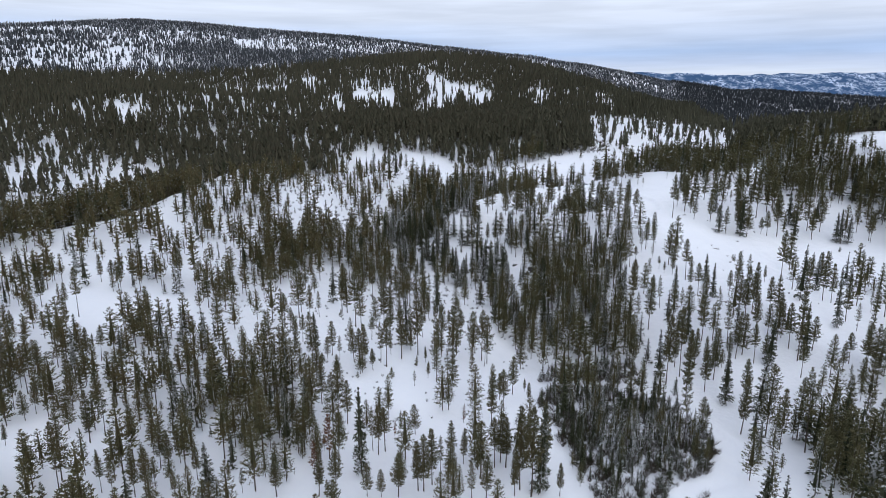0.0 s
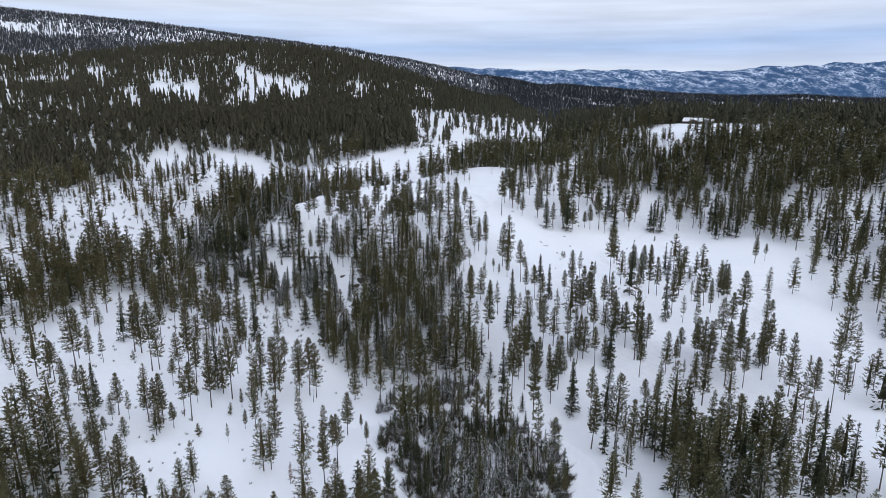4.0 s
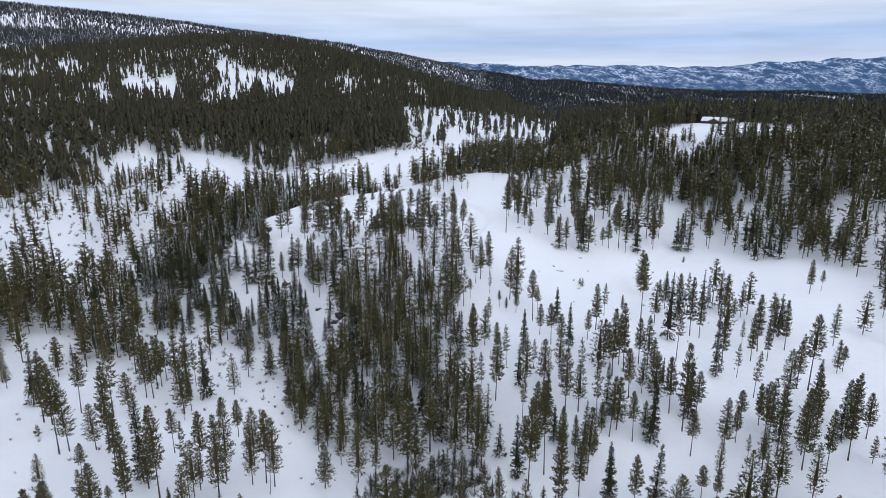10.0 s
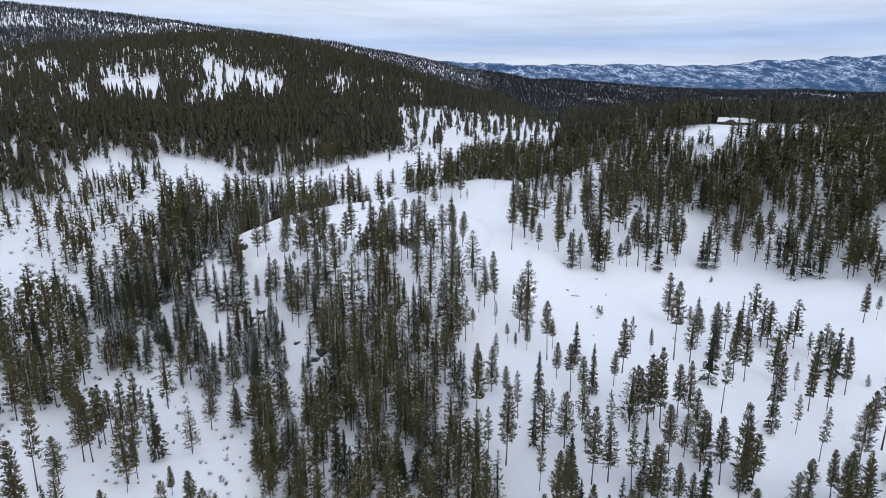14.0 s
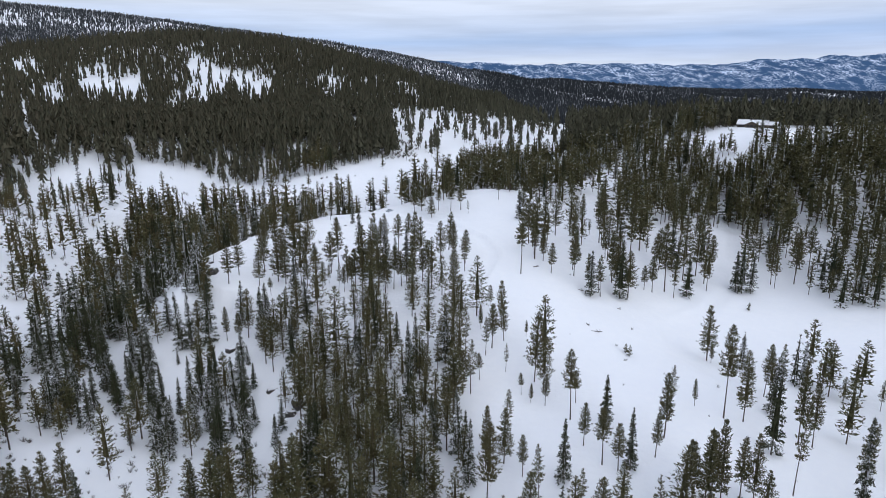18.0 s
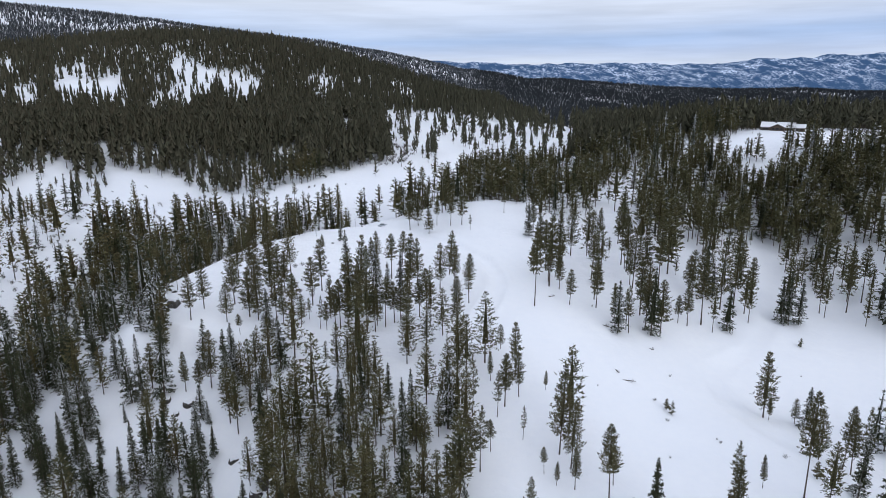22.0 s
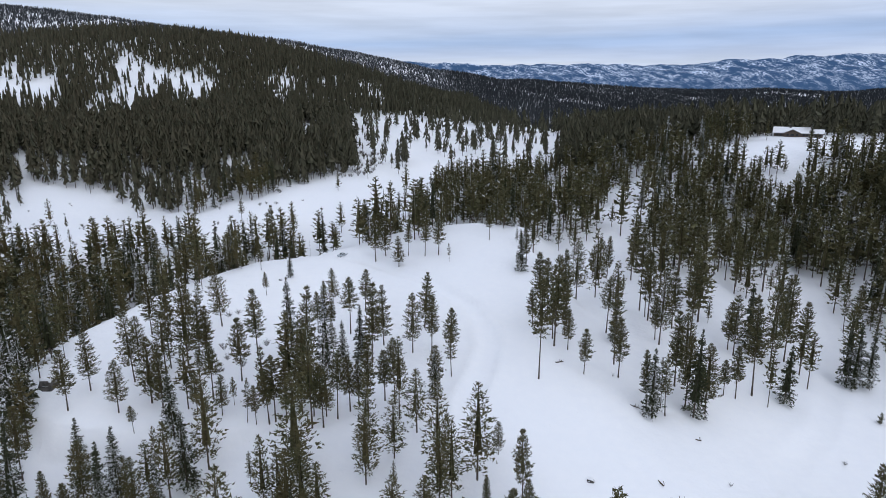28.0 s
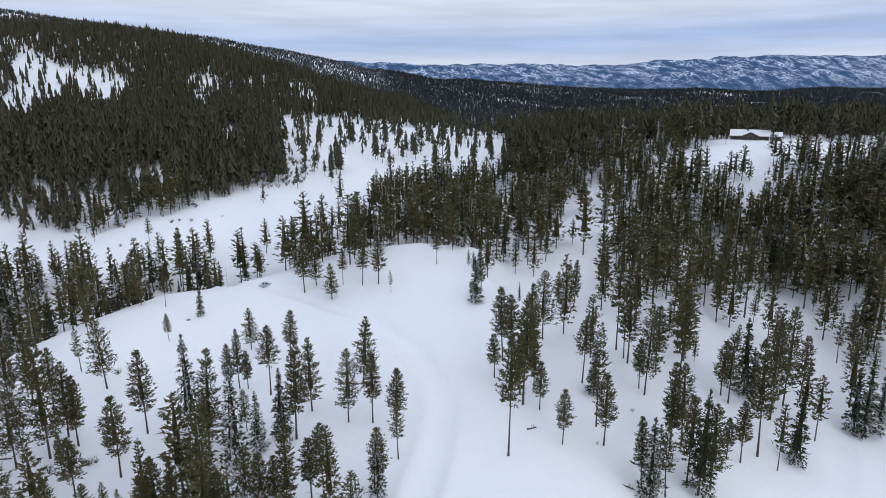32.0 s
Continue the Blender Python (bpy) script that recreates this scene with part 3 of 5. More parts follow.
CREEK_GROVE = [(26.0, 377.0, 11.2), (32.6, 369.2, 23.8), (42.6, 365.4, 16.5), (37.7, 349.2, 18.5), (41.4, 346.3, 14.8), (25.9, 344.6, 20.0), (28.7, 335.1, 13.2), (34.1, 357.1, 14.2), (18.5, 339.8, 18.0), (37.9, 324.0, 15.2), (31.5, 325.2, 20.2), (44.5, 345.7, 19.2), (52.8, 350.0, 13.8), (58.0, 358.1, 21.2), (65.2, 373.3, 15.5), (55.8, 333.8, 19.5), (57.9, 327.6, 28.0), (62.8, 329.8, 28.8), (58.9, 336.7, 15.5), (61.7, 333.2, 21.8), (80.8, 370.1, 31.5), (86.8, 352.1, 29.8), (99.8, 377.7, 22.2), (85.5, 337.2, 29.8), (99.3, 360.3, 27.2), (103.1, 359.4, 21.5), (69.6, 333.9, 19.5), (73.2, 333.8, 20.8), (73.5, 328.0, 15.5), (72.2, 316.6, 17.5), (98.5, 329.4, 30.8)]
CREEK_GROVE_B = [(104.3, 338.1, 24.2), (121.0, 357.6, 12.0), (107.2, 330.7, 14.2), (126.1, 354.3, 25.8), (118.9, 344.7, 20.5), (142.4, 373.9, 16.5), (126.9, 347.0, 18.5), (145.6, 373.3, 12.5), (139.3, 357.4, 23.0), (109.2, 320.1, 19.2), (122.2, 320.7, 21.0), (130.1, 329.1, 20.5), (134.3, 328.5, 32.0), (128.2, 313.9, 22.5), (124.1, 303.3, 25.5), (106.6, 301.5, 22.5), (105.0, 306.3, 16.5), (101.6, 294.8, 26.8), (109.7, 298.8, 23.2), (105.6, 293.6, 25.8), (113.4, 292.9, 25.5), (117.9, 293.8, 17.8), (97.8, 304.8, 15.0), (88.5, 295.5, 20.2), (93.9, 298.9, 13.8), (77.1, 303.6, 33.8), (74.5, 310.4, 22.2), (84.3, 310.8, 17.2), (76.9, 294.1, 17.5), (80.6, 308.4, 24.0), (70.2, 314.4, 20.5)]
MEADOW_SAPLINGS = [(128.4, 400.0, 4.2), (135.1, 468.6, 4.0), (138.6, 323.3, 4.2), (151.1, 362.8, 5.0), (92.8, 384.3, 5.2), (62.7, 415.1, 3.8)]
CREEK_GROVE_C = [(64.5, 298.8, 23.2), (58.6, 299.5, 19.2), (63.4, 302.6, 12.5), (61.5, 316.9, 19.8), (66.9, 319.1, 14.8), (37.2, 311.3, 26.2), (45.3, 324.2, 19.0), (48.4, 309.2, 22.2), (52.0, 309.7, 21.2), (51.1, 301.4, 23.5), (54.2, 304.1, 20.2), (48.6, 302.9, 12.0), (41.1, 294.6, 21.2), (37.9, 294.1, 16.0), (44.8, 295.6, 8.8), (32.8, 294.1, 19.8), (31.8, 300.6, 14.0), (22.0, 311.6, 18.5), (24.3, 300.7, 23.5), (27.9, 304.7, 22.0), (30.6, 310.6, 19.2), (21.1, 297.5, 13.8), (24.7, 294.4, 16.0), (152.8, 341.4, 14.8), (155.6, 342.3, 11.5), (131.6, 301.4, 21.8), (139.4, 312.0, 16.5), (174.3, 404.4, 17.8), (180.1, 404.8, 11.0), (95.4, 292.4, 9.5), (20.7, 281.7, 33.8), (26.6, 287.7, 33.8), (28.2, 268.8, 33.8), (36.5, 279.2, 19.8), (40.8, 287.7, 25.5), (44.2, 272.4, 25.0), (25.4, 234.4, 28.0), (31.1, 235.3, 17.2), (50.9, 268.9, 23.8), (47.0, 248.3, 25.2), (56.9, 269.4, 27.0), (56.0, 249.9, 31.2), (58.5, 237.9, 25.0), (67.0, 238.4, 33.8), (74.8, 277.9, 13.2), (79.4, 277.5, 12.5), (86.9, 263.7, 23.5), (110.9, 287.2, 29.2), (117.6, 285.1, 23.2), (127.7, 290.4, 30.2), (135.7, 301.6, 25.2), (140.4, 301.4, 17.8), (132.3, 276.8, 28.0), (128.2, 257.5, 27.8), (137.5, 268.2, 21.2), (84.5, 237.6, 28.2), (92.6, 247.5, 20.8), (97.7, 251.6, 18.2), (104.9, 258.8, 15.5), (102.3, 234.7, 25.2), (105.2, 234.5, 29.2), (100.3, 235.5, 26.0), (112.0, 243.6, 13.2), (115.1, 242.3, 15.2), (113.4, 232.8, 12.8), (125.0, 230.3, 12.8), (134.0, 252.9, 12.0), (168.0, 303.7, 33.8), (141.4, 262.8, 33.5), (152.6, 272.8, 19.0), (164.4, 287.1, 28.2), (99.3, 236.1, 19.5), (17.8, 287.2, 23.0)]
BENCH_NEAR = [(-77.4, 489.1, 30.8), (-82.4, 488.1, 25.5), (-78.4, 529.8, 23.2), (-90.2, 542.8, 15.2), (-58.7, 479.4, 20.8), (-58.3, 498.9, 23.8), (-68.3, 561.3, 10.5), (-46.7, 496.7, 27.5), (-40.2, 484.3, 28.2), (-42.1, 489.7, 15.2), (-41.0, 518.3, 15.8), (-38.9, 522.0, 18.8), (-39.2, 550.0, 15.0), (-36.4, 521.4, 12.5), (-29.2, 515.0, 21.5), (-23.7, 489.0, 19.0), (-32.9, 494.2, 11.8), (-28.5, 483.6, 16.2), (-25.4, 538.7, 17.5), (-20.1, 487.1, 27.0), (-16.9, 501.1, 21.5), (-7.3, 491.9, 20.5), (-2.9, 513.3, 20.8), (-1.2, 489.7, 19.8), (4.4, 484.1, 16.8), (-1.3, 462.3, 15.2), (-74.1, 476.6, 4.2), (-71.4, 480.7, 10.8), (-62.0, 582.1, 13.5)]
SLOPE_NEAR = [(29.4, 470.8, 30.8), (38.7, 491.7, 31.2), (34.3, 506.3, 13.8), (42.5, 489.0, 14.2), (44.1, 475.2, 14.8), (58.8, 501.3, 20.5), (55.7, 482.6, 29.0), (54.7, 475.1, 19.8), (75.7, 496.8, 27.5), (77.0, 511.4, 26.0), (76.9, 514.1, 28.2), (59.4, 463.6, 17.5), (63.6, 463.6, 16.0), (71.4, 464.7, 23.5), (78.1, 468.6, 12.2), (101.5, 500.1, 18.0), (101.8, 496.6, 22.0), (110.4, 502.2, 25.2), (113.4, 502.5, 15.8), (87.7, 474.3, 12.0), (91.4, 473.8, 17.8), (98.2, 476.7, 33.2), (108.4, 475.8, 19.5), (130.7, 503.5, 21.5), (88.2, 500.8, 33.0), (84.5, 507.9, 21.5), (138.3, 489.9, 20.5), (140.2, 487.6, 24.0), (145.2, 488.7, 20.8)]
MEADOW_TREES = [(3.8, 471.9, 15.8), (-1.6, 460.1, 14.2), (-0.2, 434.6, 14.8), (12.9, 438.0, 9.2), (16.2, 423.0, 19.0), (17.1, 433.6, 6.0), (8.0, 420.5, 9.8), (11.3, 408.5, 17.8), (8.6, 403.7, 14.8), (1.4, 404.3, 19.8), (16.1, 413.1, 15.0), (25.0, 417.4, 6.8), (15.0, 394.8, 10.8), (24.2, 389.0, 25.8), (26.4, 384.1, 20.0), (18.9, 382.0, 8.2), (21.6, 378.4, 7.2), (36.1, 378.2, 11.5), (63.3, 412.1, 4.8), (95.1, 417.8, 23.2), (96.4, 416.7, 8.0), (104.1, 415.6, 9.2), (106.2, 412.7, 14.8), (100.0, 395.5, 15.2), (104.2, 391.1, 20.2), (104.6, 388.1, 17.5), (108.4, 388.8, 21.5), (74.5, 377.4, 9.8), (-0.4, 383.9, 16.2), (2.3, 384.0, 19.2), (5.6, 390.7, 10.0)]
SLOPE_CLUMPS = [(39.1, 515.7, 24.0), (40.4, 510.5, 23.5), (46.3, 511.2, 26.2), (39.2, 496.5, 18.2), (43.8, 498.7, 15.2), (54.8, 526.6, 22.8), (42.3, 562.5, 17.2), (68.9, 554.5, 14.0), (69.3, 546.4, 18.8), (74.6, 552.6, 18.2), (60.0, 495.6, 16.8), (77.1, 520.2, 31.5), (75.4, 499.8, 15.8), (72.5, 475.3, 24.8), (77.0, 477.8, 23.5), (59.3, 459.1, 21.0), (63.7, 460.3, 19.2), (72.7, 461.7, 27.5), (77.2, 464.1, 22.0), (112.4, 492.0, 32.0), (121.5, 498.9, 32.2), (159.7, 523.4, 18.8), (165.5, 524.0, 18.8), (170.0, 522.8, 12.5), (-100.8, 521.2, 20.2), (-94.7, 520.6, 22.8), (-82.1, 504.1, 22.8), (-77.2, 499.1, 20.8), (-73.2, 494.6, 19.0), (-83.0, 485.3, 20.0)]
GULLY_FOOT = [(-127.2, 312.0, 31.8), (-141.4, 333.0, 28.2), (-149.2, 359.7, 26.8), (-123.5, 340.0, 23.2), (-123.0, 342.6, 23.5), (-123.7, 349.0, 17.5), (-105.8, 322.6, 23.0), (-104.3, 325.6, 16.2), (-110.7, 347.1, 20.8), (-117.4, 354.5, 22.2), (-130.4, 343.1, 21.2), (-136.5, 349.1, 23.8), (-91.0, 319.5, 10.5), (-121.2, 331.0, 24.2)]
TREES = GULLY_FOOT + SLOPE_CLUMPS + MEADOW_TREES + BENCH_NEAR + SLOPE_NEAR + CREEK_GROVE_C + CREEK_GROVE + CREEK_GROVE_B + MEADOW_SAPLINGS + BENCH_WEST + BENCH_WEST_B + BENCH_MID + BENCH_MID_B + SLOPE_FOOT + SLOPE_FOOT_B + MEADOW_EDGE + SOUTH_RIM + CREEK_WEST + CREEK_WEST_B + LOWER_SLOPE + LOWER_SLOPE_B + VALLEY_FLOOR + VALLEY_FLOOR_B + VALLEY_FLOOR_C + CREEK_EAST
FIR_CLUMP, FIR_FOOT = (143, 491), (107.7, 473.0)
for hx, hy, hh in TREES:
    if math.hypot(hx - FIR_CLUMP[0], hy - FIR_CLUMP[1]) < 12 or math.hypot(hx - FIR_FOOT[0], hy - FIR_FOOT[1]) < 3:
        set_tree(random.choice((6, 8)), hx, hy, hh)
    elif hh < 6:
        set_tree(YOUNG, hx, hy, hh)
    elif hh < 12:
        set_tree(random.choice((THIN, 3, 1, 2, 5)), hx, hy, hh)
    elif random.random() < (0.15 if hy < 330 and hx > -30 else 0.08):
        set_tree(random.choice(SPRUCE), hx, hy, hh)
    else:
        set_tree(random.choice(PINE + (THIN,)), hx, hy, hh)


# ---- stands: plan outlines with trees to the square metre ----
CREEK_SPRUCES = [(-20, 238), (-15, 205), (-7, 192), (10, 192), (33, 193), (38, 218), (33, 254), (13, 259), (-13, 256)]
STANDS = (
    # scattered near forest
    ([(-370, 290), (-290, 344), (-185, 321), (-136, 232), (-119, 241), (-44, 249), (-31, 176), (-100, 130), (-175, 110)], 0.013, 0.1),
    ([(-205, 199), (-204, 222), (-178, 227), (-167, 244), (-136, 232), (-103, 176), (-116, 175), (-126, 164), (-152, 183), (-180, 189)], 0.013, 0.2),
    ([(-201, 327), (-185, 365), (-148, 376), (-118, 390), (-94, 337), (-76, 343), (-59, 317), (-44, 284), (-29, 244), (-133, 227)], 0.0012, 0.0),
    ([(13, 319), (29, 334), (48, 344), (75, 351), (136, 350), (184, 356), (191, 341), (126, 239), (42, 249), (14, 292)], 0.0015, 0.3),
    ([(-241, 386), (-173, 453), (-127, 441), (-112, 391), (-147, 374), (-189, 373), (-208, 336)], 0.030, 0.1),
    ([(115, 245), (150, 320), (175, 345), (215, 340), (200, 290), (175, 240)], 0.006, 0.2),
    # hillside openings
    ([(-701, 1280), (-642, 1258), (-563, 1123), (-612, 1136)], 0.0055, 0.1),
    ([(-523, 1146), (-490, 1153), (-453, 1101), (-412, 1011), (-447, 998)], 0.0055, 0.1),
    ([(-444, 1083), (-415, 1104), (-371, 999), (-399, 984)], 0.0055, 0.1),
    ([(-439, 1295), (-412, 1277), (-368, 1221), (-359, 1249), (-338, 1185), (-356, 1162), (-392, 1196)], 0.0055, 0.1),
    ([(-381, 1183), (-326, 1222), (-301, 1150), (-300, 1057), (-344, 1078)], 0.0055, 0.1),
    ([(-370, 1070), (-323, 1097), (-282, 986), (-328, 964)], 0.0055, 0.1),
    ([(-322, 1213), (-295, 1218), (-247, 1144), (-226, 1048), (-267, 1032)], 0.0055, 0.1),
    ([(-195, 1222), (-167, 1235), (-142, 1075), (-168, 1065)], 0.0055, 0.1),
    ([(-125, 1005), (-96, 1021), (-80, 869), (-105, 861)], 0.0055, 0.1),
    ([(-463, 897), (-457, 916), (-372, 777), (-381, 767)], 0.0055, 0.1),
    ([(-509, 1034), (-491, 1038), (-417, 901), (-428, 891)], 0.0055, 0.1),
    ([(-77, 1333), (-39, 1327), (-33, 1163), (-68, 1174)], 0.0055, 0.1),
    ([(-892, 1198), (-686, 1213), (-600, 1059), (-658, 882)], 0.0055, 0.1),
    ([(-715, 768), (-682, 784), (-625, 714), (-650, 693)], 0.005, 0.1),
    ([(-423, 336), (-407, 455), (-407, 568), (-186, 269), (-266, 202)], 0.011, 0.15),
    ([(-128, 236), (-84, 286), (-50, 169), (-81, 159)], 0.005, 0.1),
    ([(56, 302), (116, 320), (81, 204), (29, 191)], 0.001, 0.4),
    ([(-1315, 1170), (-1447, 1377), (-1514, 1626), (-1265, 1450), (-1137, 1280), (-1190, 1170)], 0.006, 0.1),
    ([(-1415, 2078), (-1222, 2213), (-967, 1745), (-1113, 1682)], 0.008, 0.1),
    ([(-248, 187), (-177, 233), (-113, 148), (-175, 124)], 0.022, 0.1),
    # spur on the west side
    ([(-588, 475), (-582, 549), (-531, 591), (-461, 605), (-415, 501), (-396, 383), (-443, 352)], 0.007, 0.1),
    ([(-404, 312), (-381, 340), (-365, 370), (-366, 420), (-377, 470), (-403, 545), (-417, 610), (-400, 690), (-440, 700), (-470, 600), (-450, 540), (-432, 470), (-424, 420), (-426, 370), (-450, 330)], 0.09, 0.1),
    ([(-400, 312), (-377, 338), (-360, 370), (-362, 420), (-372, 470), (-398, 545), (-412, 610), (-360, 600), (-340, 530), (-325, 440), (-328, 370), (-350, 310)], 0.006, 0.1),
    ([(-315, 322), (-302, 389), (-297, 484), (-332, 635), (-287, 655), (-227, 469), (-262, 365)], 0.006, 0.1),
    ([(35, 248), (104, 277), (81, 204), (25, 190)], 0.014, 0.4),
    # slope under the house
    ([(36, 507), (47, 500), (72, 510), (94, 500), (117, 505), (127, 505), (142, 495), (170, 490), (178, 450), (184, 424), (202, 425), (237, 481), (330, 500), (400, 600), (330, 650), (256, 640), (215, 640), (176, 645), (125, 721), (60, 660), (48, 600)], 0.022, 0.1),
    ([(36, 507), (47, 500), (72, 510), (94, 500), (100, 540), (104, 600), (48, 600)], 0.010, 0.1),
    ([(178, 450), (184, 424), (202, 425), (237, 481), (330, 500), (400, 600), (330, 650), (256, 640), (215, 640), (176, 600)], 0.044, 0.1),
    ([(75, 566), (102, 645), (110, 633), (89, 558)], 0.0012, 0.0),
    ([(225, 491), (243, 511), (260, 519), (239, 480), (213, 451)], 0.001, 0.0),
    ([(167, 704), (255, 642), (230, 585), (185, 531), (162, 551), (136, 548), (107, 559)], 0.034, 0.1),
    ([(127, 714), (133, 678), (97, 579), (79, 543), (66, 547), (91, 617)], 0.0012, 0.0),
    # central stand, gully, scarp
    ([(-60, 416), (-40, 422), (-16, 414), (1, 390), (3, 346), (14, 306), (-22, 300), (-51, 305), (-66, 345), (-50, 378), (-66, 420)], 0.058, 0.25),
    ([(-173, 414), (-187, 571), (-125, 474), (-95, 440), (-76, 416), (-60, 382), (-70, 346), (-95, 351), (-116, 385), (-142, 386), (-162, 379)], 0.042, 0.85),
    ([(-232, 640), (-195, 655), (-146, 662), (-100, 650), (-88, 624), (-105, 598), (-122, 568), (-138, 528), (-137, 480), (-185, 480), (-215, 560)], 0.039, 0.35),
    ([(-100, 655), (-45, 652), (0, 645), (20, 650), (20, 628), (-25, 628), (-58, 624), (-88, 622)], 0.011, 0.3),
    # open bench and meadow
    ([(-118, 462), (-128, 495), (-129, 525), (-118, 550), (-95, 595), (-82, 616), (-20, 620), (15, 590), (20, 500), (5, 470), (-20, 485), (-60, 478), (-100, 448)], 0.0, 0.0),
    ([(0, 338), (0, 420), (35, 440), (110, 430), (140, 345), (60, 335)], 0.0015, 0.0),
    ([(0, 598), (17, 620), (41, 597), (34, 507), (55, 473), (107, 472), (165, 477), (200, 430), (200, 385), (166, 368), (133, 405), (115, 420), (81, 391), (39, 400), (22, 440), (5, 440), (4, 515), (-14, 576)], 0.0, 0.0),
    ([(-66, 424), (-55, 430), (-40, 436), (-25, 434), (-11, 430), (0, 422), (2, 410), (0, 397), (-69, 412)], 0.03, 0.3),
    ([(-58, 452), (-42, 473), (-28, 486), (-16, 478), (-14, 440), (-18, 426), (-66, 424), (-84, 405), (-80, 420)], 0.024, 0.2),
    # trees along the rim of the bench
    ([(-112, 462), (-129, 495), (-131, 525), (-120, 550), (-110, 570), (-97, 594), (-83, 617), (-78, 606), (-92, 584), (-104, 564), (-114, 543), (-123, 520), (-120, 496), (-104, 470)], 0.016, 0.2),
    # thicker clumps
    ([(-219, 210), (-223, 231), (-213, 243), (-185, 231), (-162, 233), (-158, 246), (-138, 240), (-119, 214), (-105, 189), (-84, 156), (-122, 146), (-137, 168), (-155, 177), (-175, 178), (-188, 177)], 0.034, 0.15),
    ([(54, 235), (141, 245), (115, 198), (42, 195)], 0.018, 0.3),
    ([(-64, 440), (-32, 432), (-22, 401), (-60, 414)], 0.036, 0.2),
    ([(-196, 550), (-159, 536), (-105, 459), (-91, 423), (-123, 427)], 0.028, 0.6),
    ([(-195, 399), (-154, 410), (-131, 363), (-163, 349)], 0.02, 0.2),
    ([(-89, 361), (-7, 342), (-7, 316), (-76, 321)], 0.05, 0.25),
    ([(31, 335), (63, 331), (57, 307), (27, 310)], 0.012, 0.1),
    ([(186, 613), (222, 594), (190, 548), (152, 560)], 0.036, 0.1),
    # back valley
    ([(-275, 743), (-327, 870), (-283, 790), (-271, 829), (-251, 828), (-230, 787), (-191, 754), (-148, 729), (-107, 732), (-87, 757), (-45, 779), (-3, 814), (-1, 753), (-32, 714), (-66, 696), (-98, 678), (-119, 661), (-155, 648), (-191, 641), (-223, 639)], 0.0006, 0.1),
    ([(-352, 718), (-323, 754), (-287, 764), (-221, 633), (-203, 583), (-212, 538), (-224, 512)], 0.007, 0.2),
    ([(-79, 1094), (1, 1125), (60, 1114), (167, 1101), (144, 935), (90, 815), (61, 837), (33, 749), (-3, 814), (-45, 779), (-59, 909)], 0.0025, 0.1),
    ([(213, 683), (236, 715), (264, 699), (277, 672), (252, 652), (225, 655), (206, 660)], 0.0015, 0.1),
    ([(-244, 832), (-77, 837), (-70, 774), (-119, 759), (-158, 760), (-197, 782), (-230, 794)], 0.028, 0.1),
    ([(-290, 800), (-241, 823), (-228, 786), (-263, 784), (-283, 786)], 0.026, 0.1),
    ([(52, 951), (143, 911), (97, 764), (41, 766)], 0.006, 0.1),
    ([(-42, 841), (38, 882), (28, 760), (-25, 721)], 0.004, 0.1),
    ([(-158, 837), (-136, 834), (-119, 767), (-140, 777)], 0.002, 0.1),
    ([(-173, 802), (-156, 797), (-135, 730), (-156, 746)], 0.002, 0.1),
    ([(181, 666), (222, 715), (290, 730), (290, 674), (256, 654), (223, 654), (202, 643)], 0.0004, 0.0),
    (CREEK_SPRUCES, 0.085, 0.75),
    ([(188, 622), (213, 621), (237, 618), (213, 572), (174, 595)], 0.045, 0.1),
    ([(21, 232), (19, 190), (34, 186), (39, 218), (33, 241)], 0.035, 0.6),
    ([(41, 200), (38, 179), (57, 182), (62, 209), (55, 220)], 0.024, 0.3),
    ([(-111, 378), (-96, 347), (-78, 316), (-60, 317), (-74, 342), (-95, 371)], 0.001, 0.3),
    # clumps and gaps at the edges
    ([(36, 172), (46, 211), (67, 235), (80, 235), (63, 205), (88, 223), (80, 176)], 0.018, 0.5),
    ([(14, 264), (24, 303), (34, 306), (38, 271), (32, 232), (22, 245)], 0.010, 0.5),
    ([(47, 218), (50, 277), (62, 286), (60, 240)], 0.006, 0.5),
    ([(-42, 162), (-45, 214), (-27, 220), (-15, 170)], 0.022, 0.3),
    ([(196, 679), (212, 656), (233, 652), (262, 645), (300, 650), (300, 690), (262, 728), (222, 716)], 0.0003, 0.0),
    ([(314, 606), (335, 655), (375, 650), (360, 610)], 0.0006, 0.0),
    ([(-176, 194), (-152, 207), (-130, 215), (-108, 182), (-124, 168), (-140, 179), (-160, 184)], 0.050, 0.15),
    ([(-205, 151), (-182, 159), (-148, 125), (-167, 118)], 0.008, 0.1),
    ([(195, 602), (214, 598), (228, 580), (192, 543), (172, 535), (166, 560)], 0.062, 0.15),
    ([(203, 650), (231, 634), (216, 606), (186, 618)], 0.022, 0.1),
    ([(-27, 454), (-27, 502), (22, 502), (22, 454)], 0.0, 0.0),
    ([(-84, 656), (-80, 690), (-32, 716), (-4, 752), (8, 740), (2, 690), (-5, 654)], 0.006, 0.1),
    ([(-180, 640), (-150, 664), (-100, 656), (-88, 626), (-105, 598), (-135, 600)], 0.026, 0.3),
    ([(80, 232), (84, 290), (130, 302), (172, 332), (176, 285), (128, 236)], 0.002, 0.2),
    ([(-84, 442), (-62, 450), (-44, 432), (-44, 404), (-72, 396)], 0.048, 0.3),
    ([(176, 494), (182, 538), (198, 545), (214, 540), (210, 500)], 0.020, 0.1),
    ([(108, 512), (136, 518), (142, 550), (114, 546)], 0.010, 0.1),
)



# how thick the woods stand against the stands' figures, west to east in each row, southern row first
NEAR_CELL, NEAR_ORIGIN = 60.0, (-310.0, 140.0)
